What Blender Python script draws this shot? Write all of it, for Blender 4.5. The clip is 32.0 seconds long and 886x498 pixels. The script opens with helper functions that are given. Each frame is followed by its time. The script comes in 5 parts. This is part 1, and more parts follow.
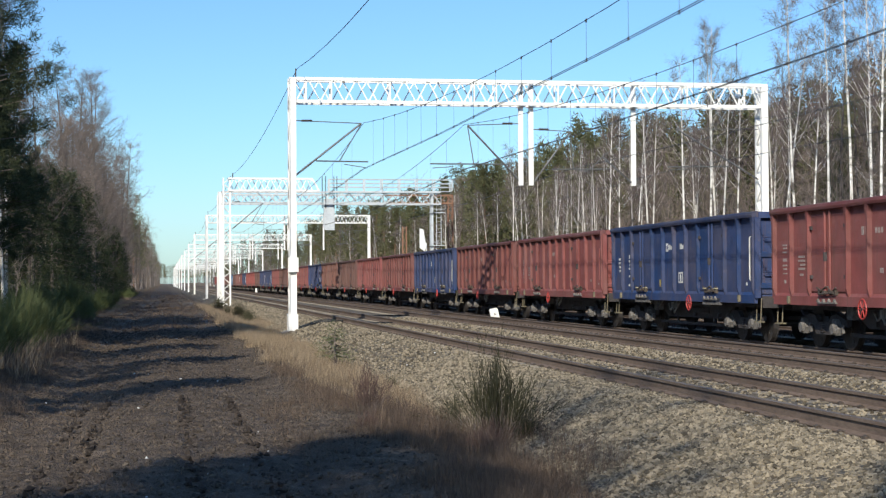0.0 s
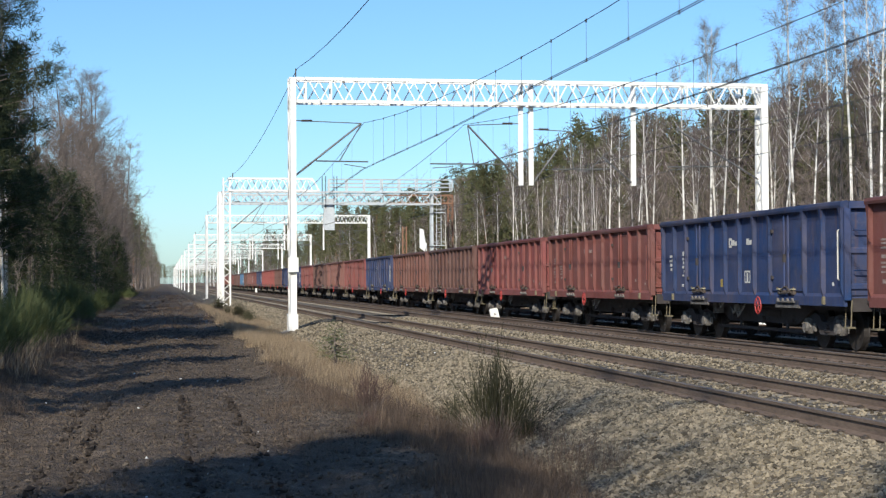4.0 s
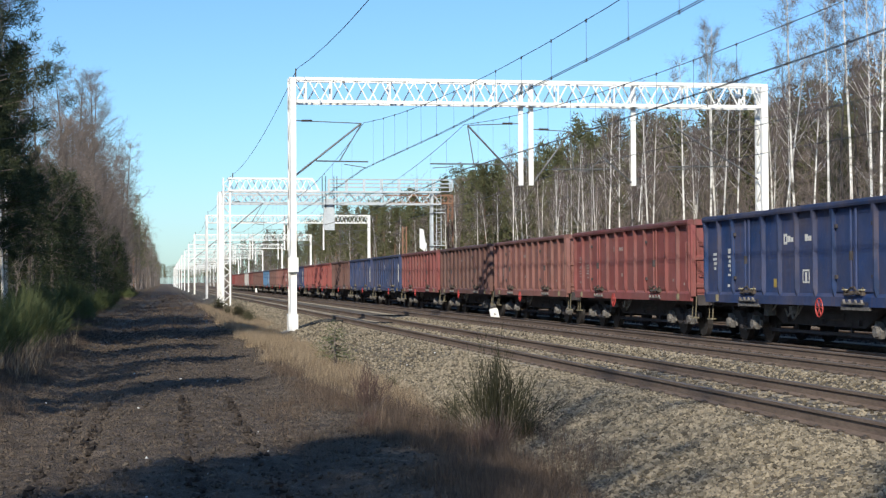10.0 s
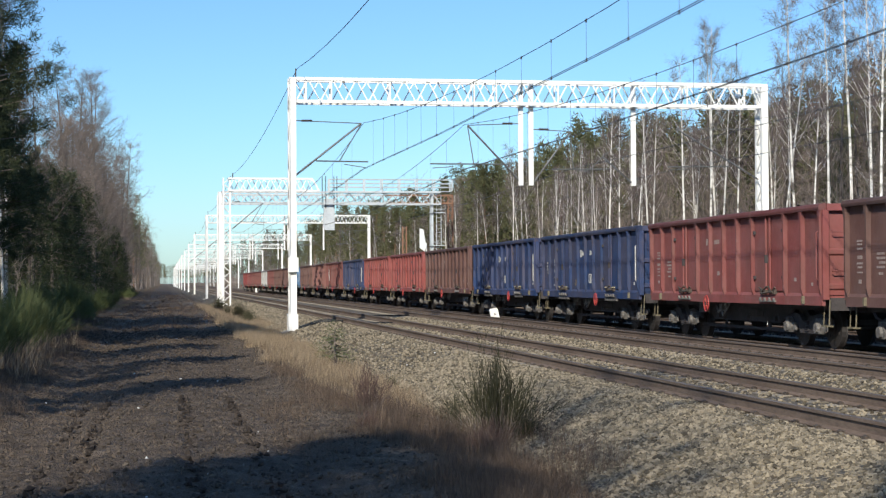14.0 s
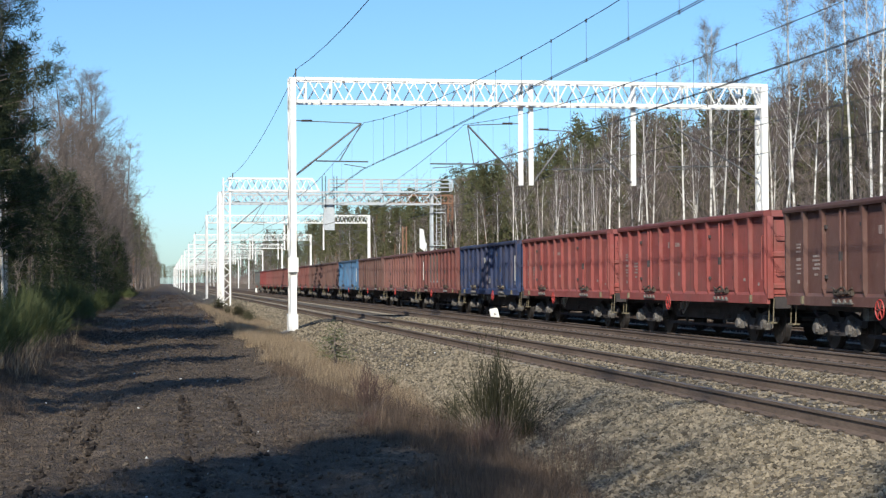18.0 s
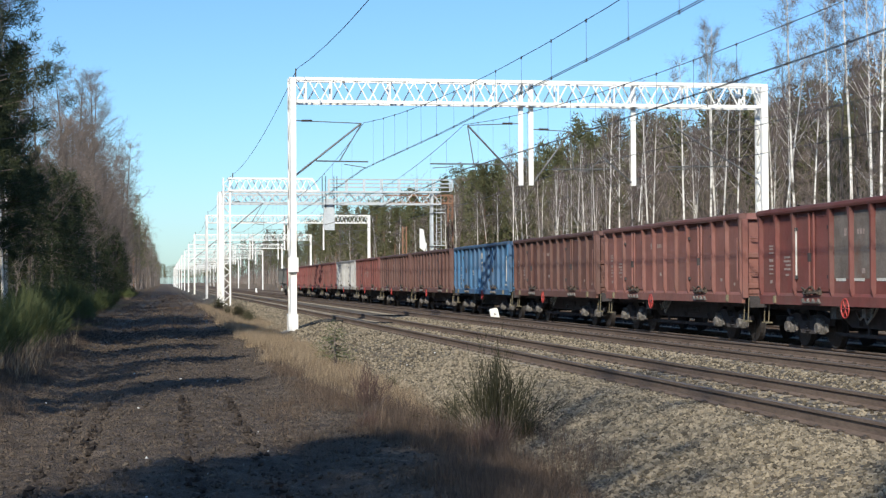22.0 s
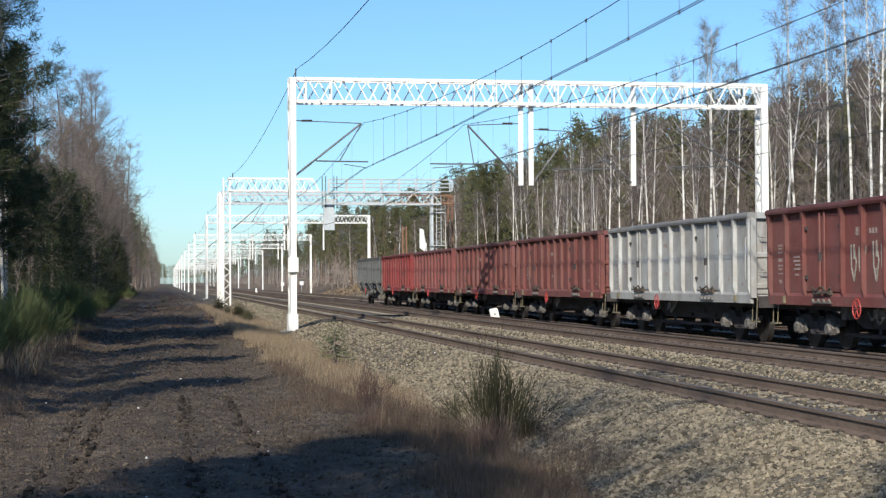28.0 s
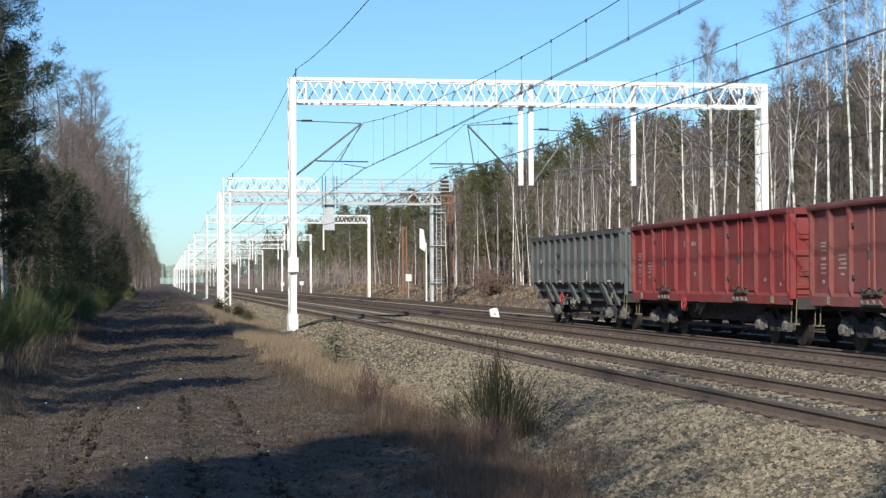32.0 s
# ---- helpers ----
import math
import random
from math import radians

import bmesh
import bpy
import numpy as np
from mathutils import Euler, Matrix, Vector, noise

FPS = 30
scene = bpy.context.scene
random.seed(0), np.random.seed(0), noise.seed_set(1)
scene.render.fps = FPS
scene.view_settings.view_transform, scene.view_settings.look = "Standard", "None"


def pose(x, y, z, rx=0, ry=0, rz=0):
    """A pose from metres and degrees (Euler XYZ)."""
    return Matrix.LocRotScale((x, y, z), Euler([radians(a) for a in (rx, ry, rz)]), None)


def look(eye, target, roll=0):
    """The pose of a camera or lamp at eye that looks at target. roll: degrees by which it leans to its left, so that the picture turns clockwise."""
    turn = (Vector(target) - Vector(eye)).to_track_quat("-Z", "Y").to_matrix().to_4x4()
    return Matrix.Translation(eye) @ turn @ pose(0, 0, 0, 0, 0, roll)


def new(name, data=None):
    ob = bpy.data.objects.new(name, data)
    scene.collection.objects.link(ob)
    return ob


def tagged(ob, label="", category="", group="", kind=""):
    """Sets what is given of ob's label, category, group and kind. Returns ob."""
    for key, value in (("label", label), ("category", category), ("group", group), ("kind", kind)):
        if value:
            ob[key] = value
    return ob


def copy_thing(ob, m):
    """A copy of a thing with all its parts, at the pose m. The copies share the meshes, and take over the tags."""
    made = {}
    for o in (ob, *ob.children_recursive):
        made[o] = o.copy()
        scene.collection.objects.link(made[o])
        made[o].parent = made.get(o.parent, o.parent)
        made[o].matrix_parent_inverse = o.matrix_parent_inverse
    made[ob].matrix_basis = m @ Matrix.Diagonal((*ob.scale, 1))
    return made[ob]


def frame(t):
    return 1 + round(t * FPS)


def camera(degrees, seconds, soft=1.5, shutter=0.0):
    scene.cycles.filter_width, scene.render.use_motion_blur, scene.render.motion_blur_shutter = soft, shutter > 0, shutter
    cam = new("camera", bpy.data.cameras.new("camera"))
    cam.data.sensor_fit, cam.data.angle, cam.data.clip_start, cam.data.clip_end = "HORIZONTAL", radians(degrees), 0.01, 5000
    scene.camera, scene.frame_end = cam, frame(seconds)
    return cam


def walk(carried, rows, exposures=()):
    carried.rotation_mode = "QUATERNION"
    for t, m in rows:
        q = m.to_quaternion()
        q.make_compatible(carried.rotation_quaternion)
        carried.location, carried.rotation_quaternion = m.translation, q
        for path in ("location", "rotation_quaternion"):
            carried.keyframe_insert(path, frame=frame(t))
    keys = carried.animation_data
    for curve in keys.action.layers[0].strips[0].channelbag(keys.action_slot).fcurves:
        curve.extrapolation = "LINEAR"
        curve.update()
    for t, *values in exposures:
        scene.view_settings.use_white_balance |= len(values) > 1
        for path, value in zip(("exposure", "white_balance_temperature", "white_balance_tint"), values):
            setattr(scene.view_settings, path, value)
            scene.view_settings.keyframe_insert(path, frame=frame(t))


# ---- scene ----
# ---------------- camera: a tripod on the dirt track, long lens ----------------
EYE = (0.0, 0.0, 1.335)
TURN, TILT, ROLL = 9.43, 1.11, -0.3
AIM = (EYE[0] + math.sin(radians(TURN)) * math.cos(radians(TILT)),
       EYE[1] + math.cos(radians(TURN)) * math.cos(radians(TILT)),
       EYE[2] + math.sin(radians(TILT)))
cam = camera(29.56, 32.0, soft=1.3)
walk(cam, [(0, look(EYE, AIM, ROLL)), (32, look(EYE, AIM, ROLL))])

# ---------------- daylight ----------------
SUN_AZ, SUN_EL = 207.0, 31.0          # clockwise from the line of the tracks, and height
world = bpy.data.worlds.new("sky")
scene.world = world
world.use_nodes = True
wn = world.node_tree.nodes
wn.clear()
sky = wn.new("ShaderNodeTexSky")
sky.sky_type = "NISHITA"
sky.sun_disc = False
sky.sun_elevation, sky.sun_rotation = radians(SUN_EL), radians(SUN_AZ)
sky.air_density, sky.dust_density, sky.ozone_density = 1.0, 0.45, 5.0
bg = wn.new("ShaderNodeBackground")
bg.inputs["Strength"].default_value = 0.136
wo = wn.new("ShaderNodeOutputWorld")
blue = wn.new("ShaderNodeMix")
blue.data_type, blue.blend_type = "RGBA", "MULTIPLY"
blue.inputs[0].default_value, blue.inputs[7].default_value = 1.0, (0.785, 0.99, 1.11, 1)
world.node_tree.links.new(sky.outputs[0], blue.inputs[6])
world.node_tree.links.new(blue.outputs[2], bg.inputs[0])
world.node_tree.links.new(bg.outputs[0], wo.inputs[0])
sun = new("sun", bpy.data.lights.new("sun", "SUN"))
sun.data.energy, sun.data.angle, sun.data.color = 5.0, radians(0.55), (1.0, 0.915, 0.76)
sun_way = Vector((math.sin(radians(SUN_AZ)) * math.cos(radians(SUN_EL)),
                  math.cos(radians(SUN_AZ)) * math.cos(radians(SUN_EL)), math.sin(radians(SUN_EL))))
sun.matrix_world = look(sun_way * 50, (0, 0, 0))
scene.view_settings.exposure = 0.0


# ---------------- materials ----------------
def nodes_of(name):
    m = bpy.data.materials.new(name)
    m.use_nodes = True
    nt = m.node_tree
    nt.nodes.clear()
    out = nt.nodes.new("ShaderNodeOutputMaterial")
    p = nt.nodes.new("ShaderNodeBsdfPrincipled")
    nt.links.new(p.outputs[0], out.inputs[0])
    return m, nt, p


def put(nt, kind, **inputs):
    n = nt.nodes.new(kind)
    for k, v in inputs.items():
        n.inputs[k.replace("_", " ")].default_value = v
    return n


def ramp(nt, src, a, b, ca=(0, 0, 0), cb=(1, 1, 1)):
    n = nt.nodes.new("ShaderNodeValToRGB")
    n.color_ramp.elements[0].position, n.color_ramp.elements[1].position = a, b
    n.color_ramp.elements[0].color, n.color_ramp.elements[1].color = (*ca, 1), (*cb, 1)
    nt.links.new(src, n.inputs[0])
    return n.outputs[0]


def mix(nt, fac, a, b, blend="MIX"):
    n = nt.nodes.new("ShaderNodeMix")
    n.data_type, n.blend_type = "RGBA", blend
    for sock, v in ((n.inputs[0], fac), (n.inputs[6], a), (n.inputs[7], b)):
        if isinstance(v, (int, float)):
            sock.default_value = v
        elif isinstance(v, tuple):
            sock.default_value = (*v, 1)
        else:
            nt.links.new(v, sock)
    return n.outputs[2]


def coords(nt, kind="Object", scale=(1, 1, 1), shuffle=False):
    tc = nt.nodes.new("ShaderNodeTexCoord")
    mp = nt.nodes.new("ShaderNodeMapping")
    mp.inputs["Scale"].default_value = scale
    nt.links.new(tc.outputs[kind], mp.inputs[0])
    if shuffle:
        oi = nt.nodes.new("ShaderNodeObjectInfo")
        mu = nt.nodes.new("ShaderNodeMath")
        mu.operation = "MULTIPLY"
        mu.inputs[1].default_value = 91.0
        nt.links.new(oi.outputs["Random"], mu.inputs[0])
        nt.links.new(mu.outputs[0], mp.inputs["Location"])
    return mp.outputs[0]


def noise_of(nt, vec, scale, detail=4.0, rough=0.6):
    n = put(nt, "ShaderNodeTexNoise", Scale=scale, Detail=detail, Roughness=rough)
    nt.links.new(vec, n.inputs["Vector"])
    return n.outputs["Fac"]


def bump(nt, p, height, strength, distance):
    b = put(nt, "ShaderNodeBump", Strength=strength, Distance=distance)
    nt.links.new(height, b.inputs["Height"])
    nt.links.new(b.outputs[0], p.inputs["Normal"])


def surface(name, c1, c2, scale=4.0, rough=0.8, metal=0.0, fine=40.0, bumps=0.3, dist=0.01, stain=None,
            kind="Object", stretch=(1, 1, 1), vary=0.0, grain=0.5):
    """Two tones in large patches, fine grain over them, and a stain with its own shape."""
    m, nt, p = nodes_of(name)
    v = coords(nt, kind, stretch, shuffle=True)
    big = noise_of(nt, v, scale, 5)
    small = noise_of(nt, v, fine, 3, 0.7)
    col = mix(nt, ramp(nt, big, 0.32, 0.68), c1, c2)
    col = mix(nt, grain, col, mix(nt, 1.0, col, ramp(nt, small, 0.25, 0.75, (0.35,) * 3, (1.7,) * 3), "MULTIPLY"))
    if stain:
        col = mix(nt, ramp(nt, noise_of(nt, v, scale * 0.37, 6), 0.52, 0.66), col, stain)
    if vary:
        oi = nt.nodes.new("ShaderNodeObjectInfo")
        col = mix(nt, 1.0, col, ramp(nt, oi.outputs["Random"], 0, 1, (1 - vary,) * 3, (1 + vary,) * 3), "MULTIPLY")
    nt.links.new(col, p.inputs["Base Color"])
    p.inputs["Roughness"].default_value, p.inputs["Metallic"].default_value = rough, metal
    bump(nt, p, small, bumps, dist)
    return m


def island(name, c1, c2, rough=0.8, vary=0.35, spec=0.3, through_light=0.0):
    """For leaves, blades and stones: each loose piece has a tone of its own."""
    m, nt, p = nodes_of(name)
    g = nt.nodes.new("ShaderNodeNewGeometry")
    col = mix(nt, g.outputs["Random Per Island"], c1, c2)
    oi = nt.nodes.new("ShaderNodeObjectInfo")
    col = mix(nt, 1.0, col, ramp(nt, oi.outputs["Random"], 0, 1, (1 - vary,) * 3, (1 + vary,) * 3), "MULTIPLY")
    nt.links.new(col, p.inputs["Base Color"])
    p.inputs["Roughness"].default_value = rough
    p.inputs["Specular IOR Level"].default_value = spec
    if through_light:
        out = nt.nodes["Material Output"]
        tr = nt.nodes.new("ShaderNodeBsdfTranslucent")
        nt.links.new(col, tr.inputs[0])
        ms = nt.nodes.new("ShaderNodeMixShader")
        ms.inputs[0].default_value = through_light
        nt.links.new(p.outputs[0], ms.inputs[1])
        nt.links.new(tr.outputs[0], ms.inputs[2])
        nt.links.new(ms.outputs[0], out.inputs[0])
    return m


def paint_material():
    """Weathered wagon paint in each part's own colour, with rust blooms, coal dust and runs."""
    m, nt, p = nodes_of("wagon_paint")
    oi = nt.nodes.new("ShaderNodeObjectInfo")
    v = coords(nt, "Object", (1, 1, 1), True)
    streak = noise_of(nt, coords(nt, "Object", (5, 5, 0.35), True), 1.6, 5)
    blot = noise_of(nt, v, 1.1, 6, 0.65)
    fine = noise_of(nt, v, 24, 4, 0.7)
    hue = oi.outputs["Color"]
    col = mix(nt, ramp(nt, blot, 0.35, 0.75), hue, mix(nt, 1.0, hue, (0.62, 0.56, 0.52), "MULTIPLY"))
    col = mix(nt, ramp(nt, streak, 0.57, 0.86), col, (0.115, 0.062, 0.042))
    col = mix(nt, ramp(nt, fine, 0.62, 0.78), col, (0.16, 0.085, 0.055))
    pale = ramp(nt, noise_of(nt, v, 2.7, 6, 0.7), 0.58, 0.82)
    col = mix(nt, mix(nt, 0.7, pale, (0, 0, 0)), col, (0.30, 0.24, 0.21))
    dust = ramp(nt, noise_of(nt, coords(nt, "Object", (1, 0.6, 0.5), True), 0.9, 6, 0.6), 0.38, 0.72)
    col = mix(nt, mix(nt, 0.40, (0, 0, 0), dust), col, (0.165, 0.125, 0.115))
    nt.links.new(col, p.inputs["Base Color"])
    p.inputs["Roughness"].default_value = 0.68
    bump(nt, p, noise_of(nt, v, 3.0, 5), 0.5, 0.03)
    return m


PAINT = paint_material()
BLACK_STEEL = surface("sooty_steel", (0.036, 0.032, 0.036), (0.068, 0.061, 0.064), 3, 0.85)
DUSTY_STEEL = surface("dusty_steel", (0.07, 0.066, 0.065), (0.20, 0.188, 0.18), 9, 0.85)
PIPE_DUST = surface("pale_dusty_pipes", (0.13, 0.125, 0.118), (0.30, 0.285, 0.265), 9, 0.85)
WHEEL_STEEL = surface("wheel_steel", (0.028, 0.025, 0.026), (0.055, 0.05, 0.05), 4, 0.6, 0.3)
RED_PAINT = surface("red_paint", (0.36, 0.035, 0.035), (0.45, 0.07, 0.06), 6, 0.5)
PALE_PAINT = surface("pale_lettering_paint", (0.25, 0.18, 0.165), (0.40, 0.34, 0.32), 9, 0.7)
WHITE_LETTER = surface("white_lettering_paint", (0.50, 0.50, 0.48), (0.66, 0.66, 0.64), 9, 0.7)
YELLOW_PAINT = surface("yellow_paint", (0.11, 0.098, 0.07), (0.22, 0.19, 0.125), 9, 0.7)
BRIGHT_YELLOW = surface("yellow_sign_paint", (0.34, 0.24, 0.05), (0.46, 0.34, 0.09), 9, 0.6)
PALE_YELLOW = surface("pale_yellow_paint", (0.36, 0.33, 0.22), (0.50, 0.46, 0.33), 9, 0.7)
WORN_GREY = surface("worn_grey_paint", (0.125, 0.108, 0.098), (0.21, 0.185, 0.17), 2.5, 0.8, stain=(0.17, 0.10, 0.08))
WHITE_METAL = surface("white_painted_steel", (0.84, 0.84, 0.82), (0.90, 0.90, 0.88), 2, 0.45, stain=(0.76, 0.75, 0.71), grain=0.06, bumps=0.1)
BRACKET_METAL = surface("weathered_bracket_steel", (0.10, 0.105, 0.11), (0.17, 0.175, 0.18), 3, 0.6, 0.3)
GREY_METAL = surface("galvanised_steel", (0.46, 0.50, 0.53), (0.60, 0.64, 0.66), 3, 0.55, 0.1)
RUST_METAL = surface("rusty_steel", (0.22, 0.10, 0.06), (0.33, 0.20, 0.13), 3, 0.85)
WIRE_METAL = surface("tarnished_wire", (0.07, 0.075, 0.085), (0.12, 0.12, 0.13), 3, 0.5, 0.6)
INSULATOR = surface("brown_porcelain", (0.045, 0.038, 0.036), (0.085, 0.07, 0.062), 3, 0.3)
RAIL_SIDE = surface("rusty_rail_side", (0.112, 0.080, 0.064), (0.175, 0.130, 0.104), 3, 0.9, 0.0, stretch=(1, 0.2, 1))
RAIL_TOP = surface("worn_rail_head", (0.105, 0.085, 0.075), (0.17, 0.142, 0.126), 3, 0.85, 0.0, stretch=(1, 0.1, 1))
SLEEPER = surface("dusty_sleeper_concrete", (0.20, 0.172, 0.135), (0.32, 0.28, 0.225), 2.5, 0.95, vary=0.2)
CONCRETE = surface("grey_concrete", (0.30, 0.28, 0.25), (0.42, 0.40, 0.36), 2.5, 0.9, stain=(0.20, 0.17, 0.14), vary=0.15)
CABLE = surface("black_cable", (0.012, 0.012, 0.012), (0.03, 0.03, 0.03), 3, 0.6)
DARK_CLIP = surface("dark_clip_steel", (0.045, 0.036, 0.031), (0.095, 0.075, 0.062), 5, 0.8)
STONE = island("ballast_stone", (0.062, 0.053, 0.040), (0.335, 0.284, 0.206), 0.9, 0.0)
CLOD = island("dirt_clod", (0.045, 0.036, 0.029), (0.125, 0.10, 0.079), 0.95, 0.0)
DENT_SHADE_CLOD = island("dent_shade_clod", (0.018, 0.014, 0.012), (0.055, 0.043, 0.035), 0.95, 0.0)
BIRCH_BARK = surface("birch_bark", (0.62, 0.60, 0.56), (0.80, 0.78, 0.74), 1.5, 0.8, stain=(0.10, 0.09, 0.08), stretch=(1, 1, 2.2), vary=0.15)
PINE_BARK = surface("pine_bark", (0.16, 0.105, 0.075), (0.30, 0.165, 0.10), 2, 0.95, stretch=(1, 1, 0.4), vary=0.25)
GREY_BARK = surface("grey_bark", (0.085, 0.07, 0.06), (0.175, 0.145, 0.125), 2, 0.95, stretch=(1, 1, 0.4), vary=0.3)
TWIG = island("bare_twigs", (0.135, 0.108, 0.097), (0.27, 0.225, 0.20), 0.9, 0.3)
THICKET = island("bare_thicket", (0.165, 0.135, 0.12), (0.33, 0.28, 0.245), 0.9, 0.3)
BIRCH_TWIG = island("fine_birch_twigs", (0.095, 0.073, 0.073), (0.185, 0.150, 0.148), 0.9, 0.2)
NEEDLE = island("pine_needles", (0.098, 0.106, 0.054), (0.205, 0.203, 0.105), 0.8, 0.22, 0.15, 0.3)
NEEDLE_DARK = island("dark_conifer_needles", (0.036, 0.048, 0.028), (0.088, 0.104, 0.054), 0.8, 0.2, 0.12, 0.25)
BROOM = island("green_broom_stems", (0.058, 0.078, 0.030), (0.135, 0.165, 0.065), 0.6, 0.25, 0.3, 0.15)
BROOM_DARK = island("dark_broom_stems", (0.034, 0.034, 0.020), (0.082, 0.080, 0.044), 0.75, 0.2, 0.25, 0.12)
DRY_GRASS = island("dry_grass", (0.20, 0.148, 0.10), (0.50, 0.395, 0.27), 0.8, 0.1, 0.2, 0.25)
RED_GRASS = island("withered_stalks", (0.080, 0.059, 0.047), (0.20, 0.148, 0.112), 0.8, 0.1, 0.2, 0.2)
DEAD_TWIG = island("dead_reddish_twigs", (0.05, 0.034, 0.03), (0.125, 0.082, 0.07), 0.85, 0.1)
DEAD_LEAF = island("withered_leaves", (0.15, 0.095, 0.072), (0.31, 0.21, 0.16), 0.8, 0.2, 0.2, 0.25)


def bed_material(name, c1, c2, c3):
    m, nt, p = nodes_of(name)
    v = coords(nt, "Object")
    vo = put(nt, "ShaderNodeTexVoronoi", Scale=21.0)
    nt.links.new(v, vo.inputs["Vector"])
    sep = nt.nodes.new("ShaderNodeSeparateColor")
    nt.links.new(vo.outputs["Color"], sep.inputs[0])
    col = mix(nt, sep.outputs[0], c1, c2)
    col = mix(nt, ramp(nt, noise_of(nt, v, 0.5, 5), 0.45, 0.7), col, mix(nt, 0.6, col, c3))
    # shade in the gaps between stones, painted as darker cell edges
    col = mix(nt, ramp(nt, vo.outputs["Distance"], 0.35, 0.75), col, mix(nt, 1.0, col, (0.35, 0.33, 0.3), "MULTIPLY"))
    nt.links.new(col, p.inputs["Base Color"])
    p.inputs["Roughness"].default_value = 0.95
    bump(nt, p, vo.outputs["Distance"], -1.0, 0.04)
    return m


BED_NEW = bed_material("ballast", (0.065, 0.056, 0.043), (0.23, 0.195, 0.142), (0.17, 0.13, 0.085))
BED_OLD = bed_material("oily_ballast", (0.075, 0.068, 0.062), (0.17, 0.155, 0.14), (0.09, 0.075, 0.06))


def ground_material():
    """Bare dirt on the wheel track, withered grass beside it, needle litter under the trees."""
    m, nt, p = nodes_of("ground_soil")
    v = coords(nt, "Object")
    sep = nt.nodes.new("ShaderNodeSeparateXYZ")
    nt.links.new(v, sep.inputs[0])
    wob = noise_of(nt, v, 0.45, 4)
    fine = noise_of(nt, v, 9, 5, 0.75)
    lumps = noise_of(nt, v, 2.2, 5, 0.65)
    sx = nt.nodes.new("ShaderNodeMath")
    sx.operation = "ADD"
    nt.links.new(sep.outputs[0], sx.inputs[0])
    w2 = nt.nodes.new("ShaderNodeMath")
    w2.operation = "MULTIPLY_ADD"
    w2.inputs[1].default_value, w2.inputs[2].default_value = 1.6, -0.8
    nt.links.new(wob, w2.inputs[0])
    nt.links.new(w2.outputs[0], sx.inputs[1])
    ab = nt.nodes.new("ShaderNodeMapRange")
    ab.inputs[1].default_value, ab.inputs[2].default_value = 1.5, 2.6
    nt.links.new(sx.outputs[0], ab.inputs[0])
    lf = nt.nodes.new("ShaderNodeMapRange")
    lf.inputs[1].default_value, lf.inputs[2].default_value = -1.6, -2.6
    nt.links.new(sx.outputs[0], lf.inputs[0])
    dirt = mix(nt, ramp(nt, lumps, 0.3, 0.7), (0.078, 0.060, 0.047), (0.172, 0.135, 0.105))
    dirt = mix(nt, ramp(nt, fine, 0.6, 0.75), dirt, (0.185, 0.158, 0.128))
    grass = mix(nt, ramp(nt, lumps, 0.35, 0.65), (0.118, 0.090, 0.067), (0.23, 0.182, 0.132))
    litter = mix(nt, ramp(nt, lumps, 0.35, 0.65), (0.10, 0.065, 0.04), (0.20, 0.14, 0.085))
    col = mix(nt, ab.outputs[0], dirt, grass)
    col = mix(nt, lf.outputs[0], col, litter)
    col = mix(nt, 0.6, col, mix(nt, 1.0, col, ramp(nt, fine, 0.25, 0.75, (0.4,) * 3, (1.6,) * 3), "MULTIPLY"))
    nt.links.new(col, p.inputs["Base Color"])
    p.inputs["Roughness"].default_value = 0.95
    p.inputs["Specular IOR Level"].default_value = 0.2
    both = nt.nodes.new("ShaderNodeMath")
    both.operation = "MULTIPLY_ADD"
    both.inputs[1].default_value = 2.2
    nt.links.new(noise_of(nt, v, 3.4, 6, 0.7), both.inputs[0])
    nt.links.new(fine, both.inputs[2])
    bump(nt, p, both.outputs[0], 1.0, 0.085)
    return m


SOIL = ground_material()


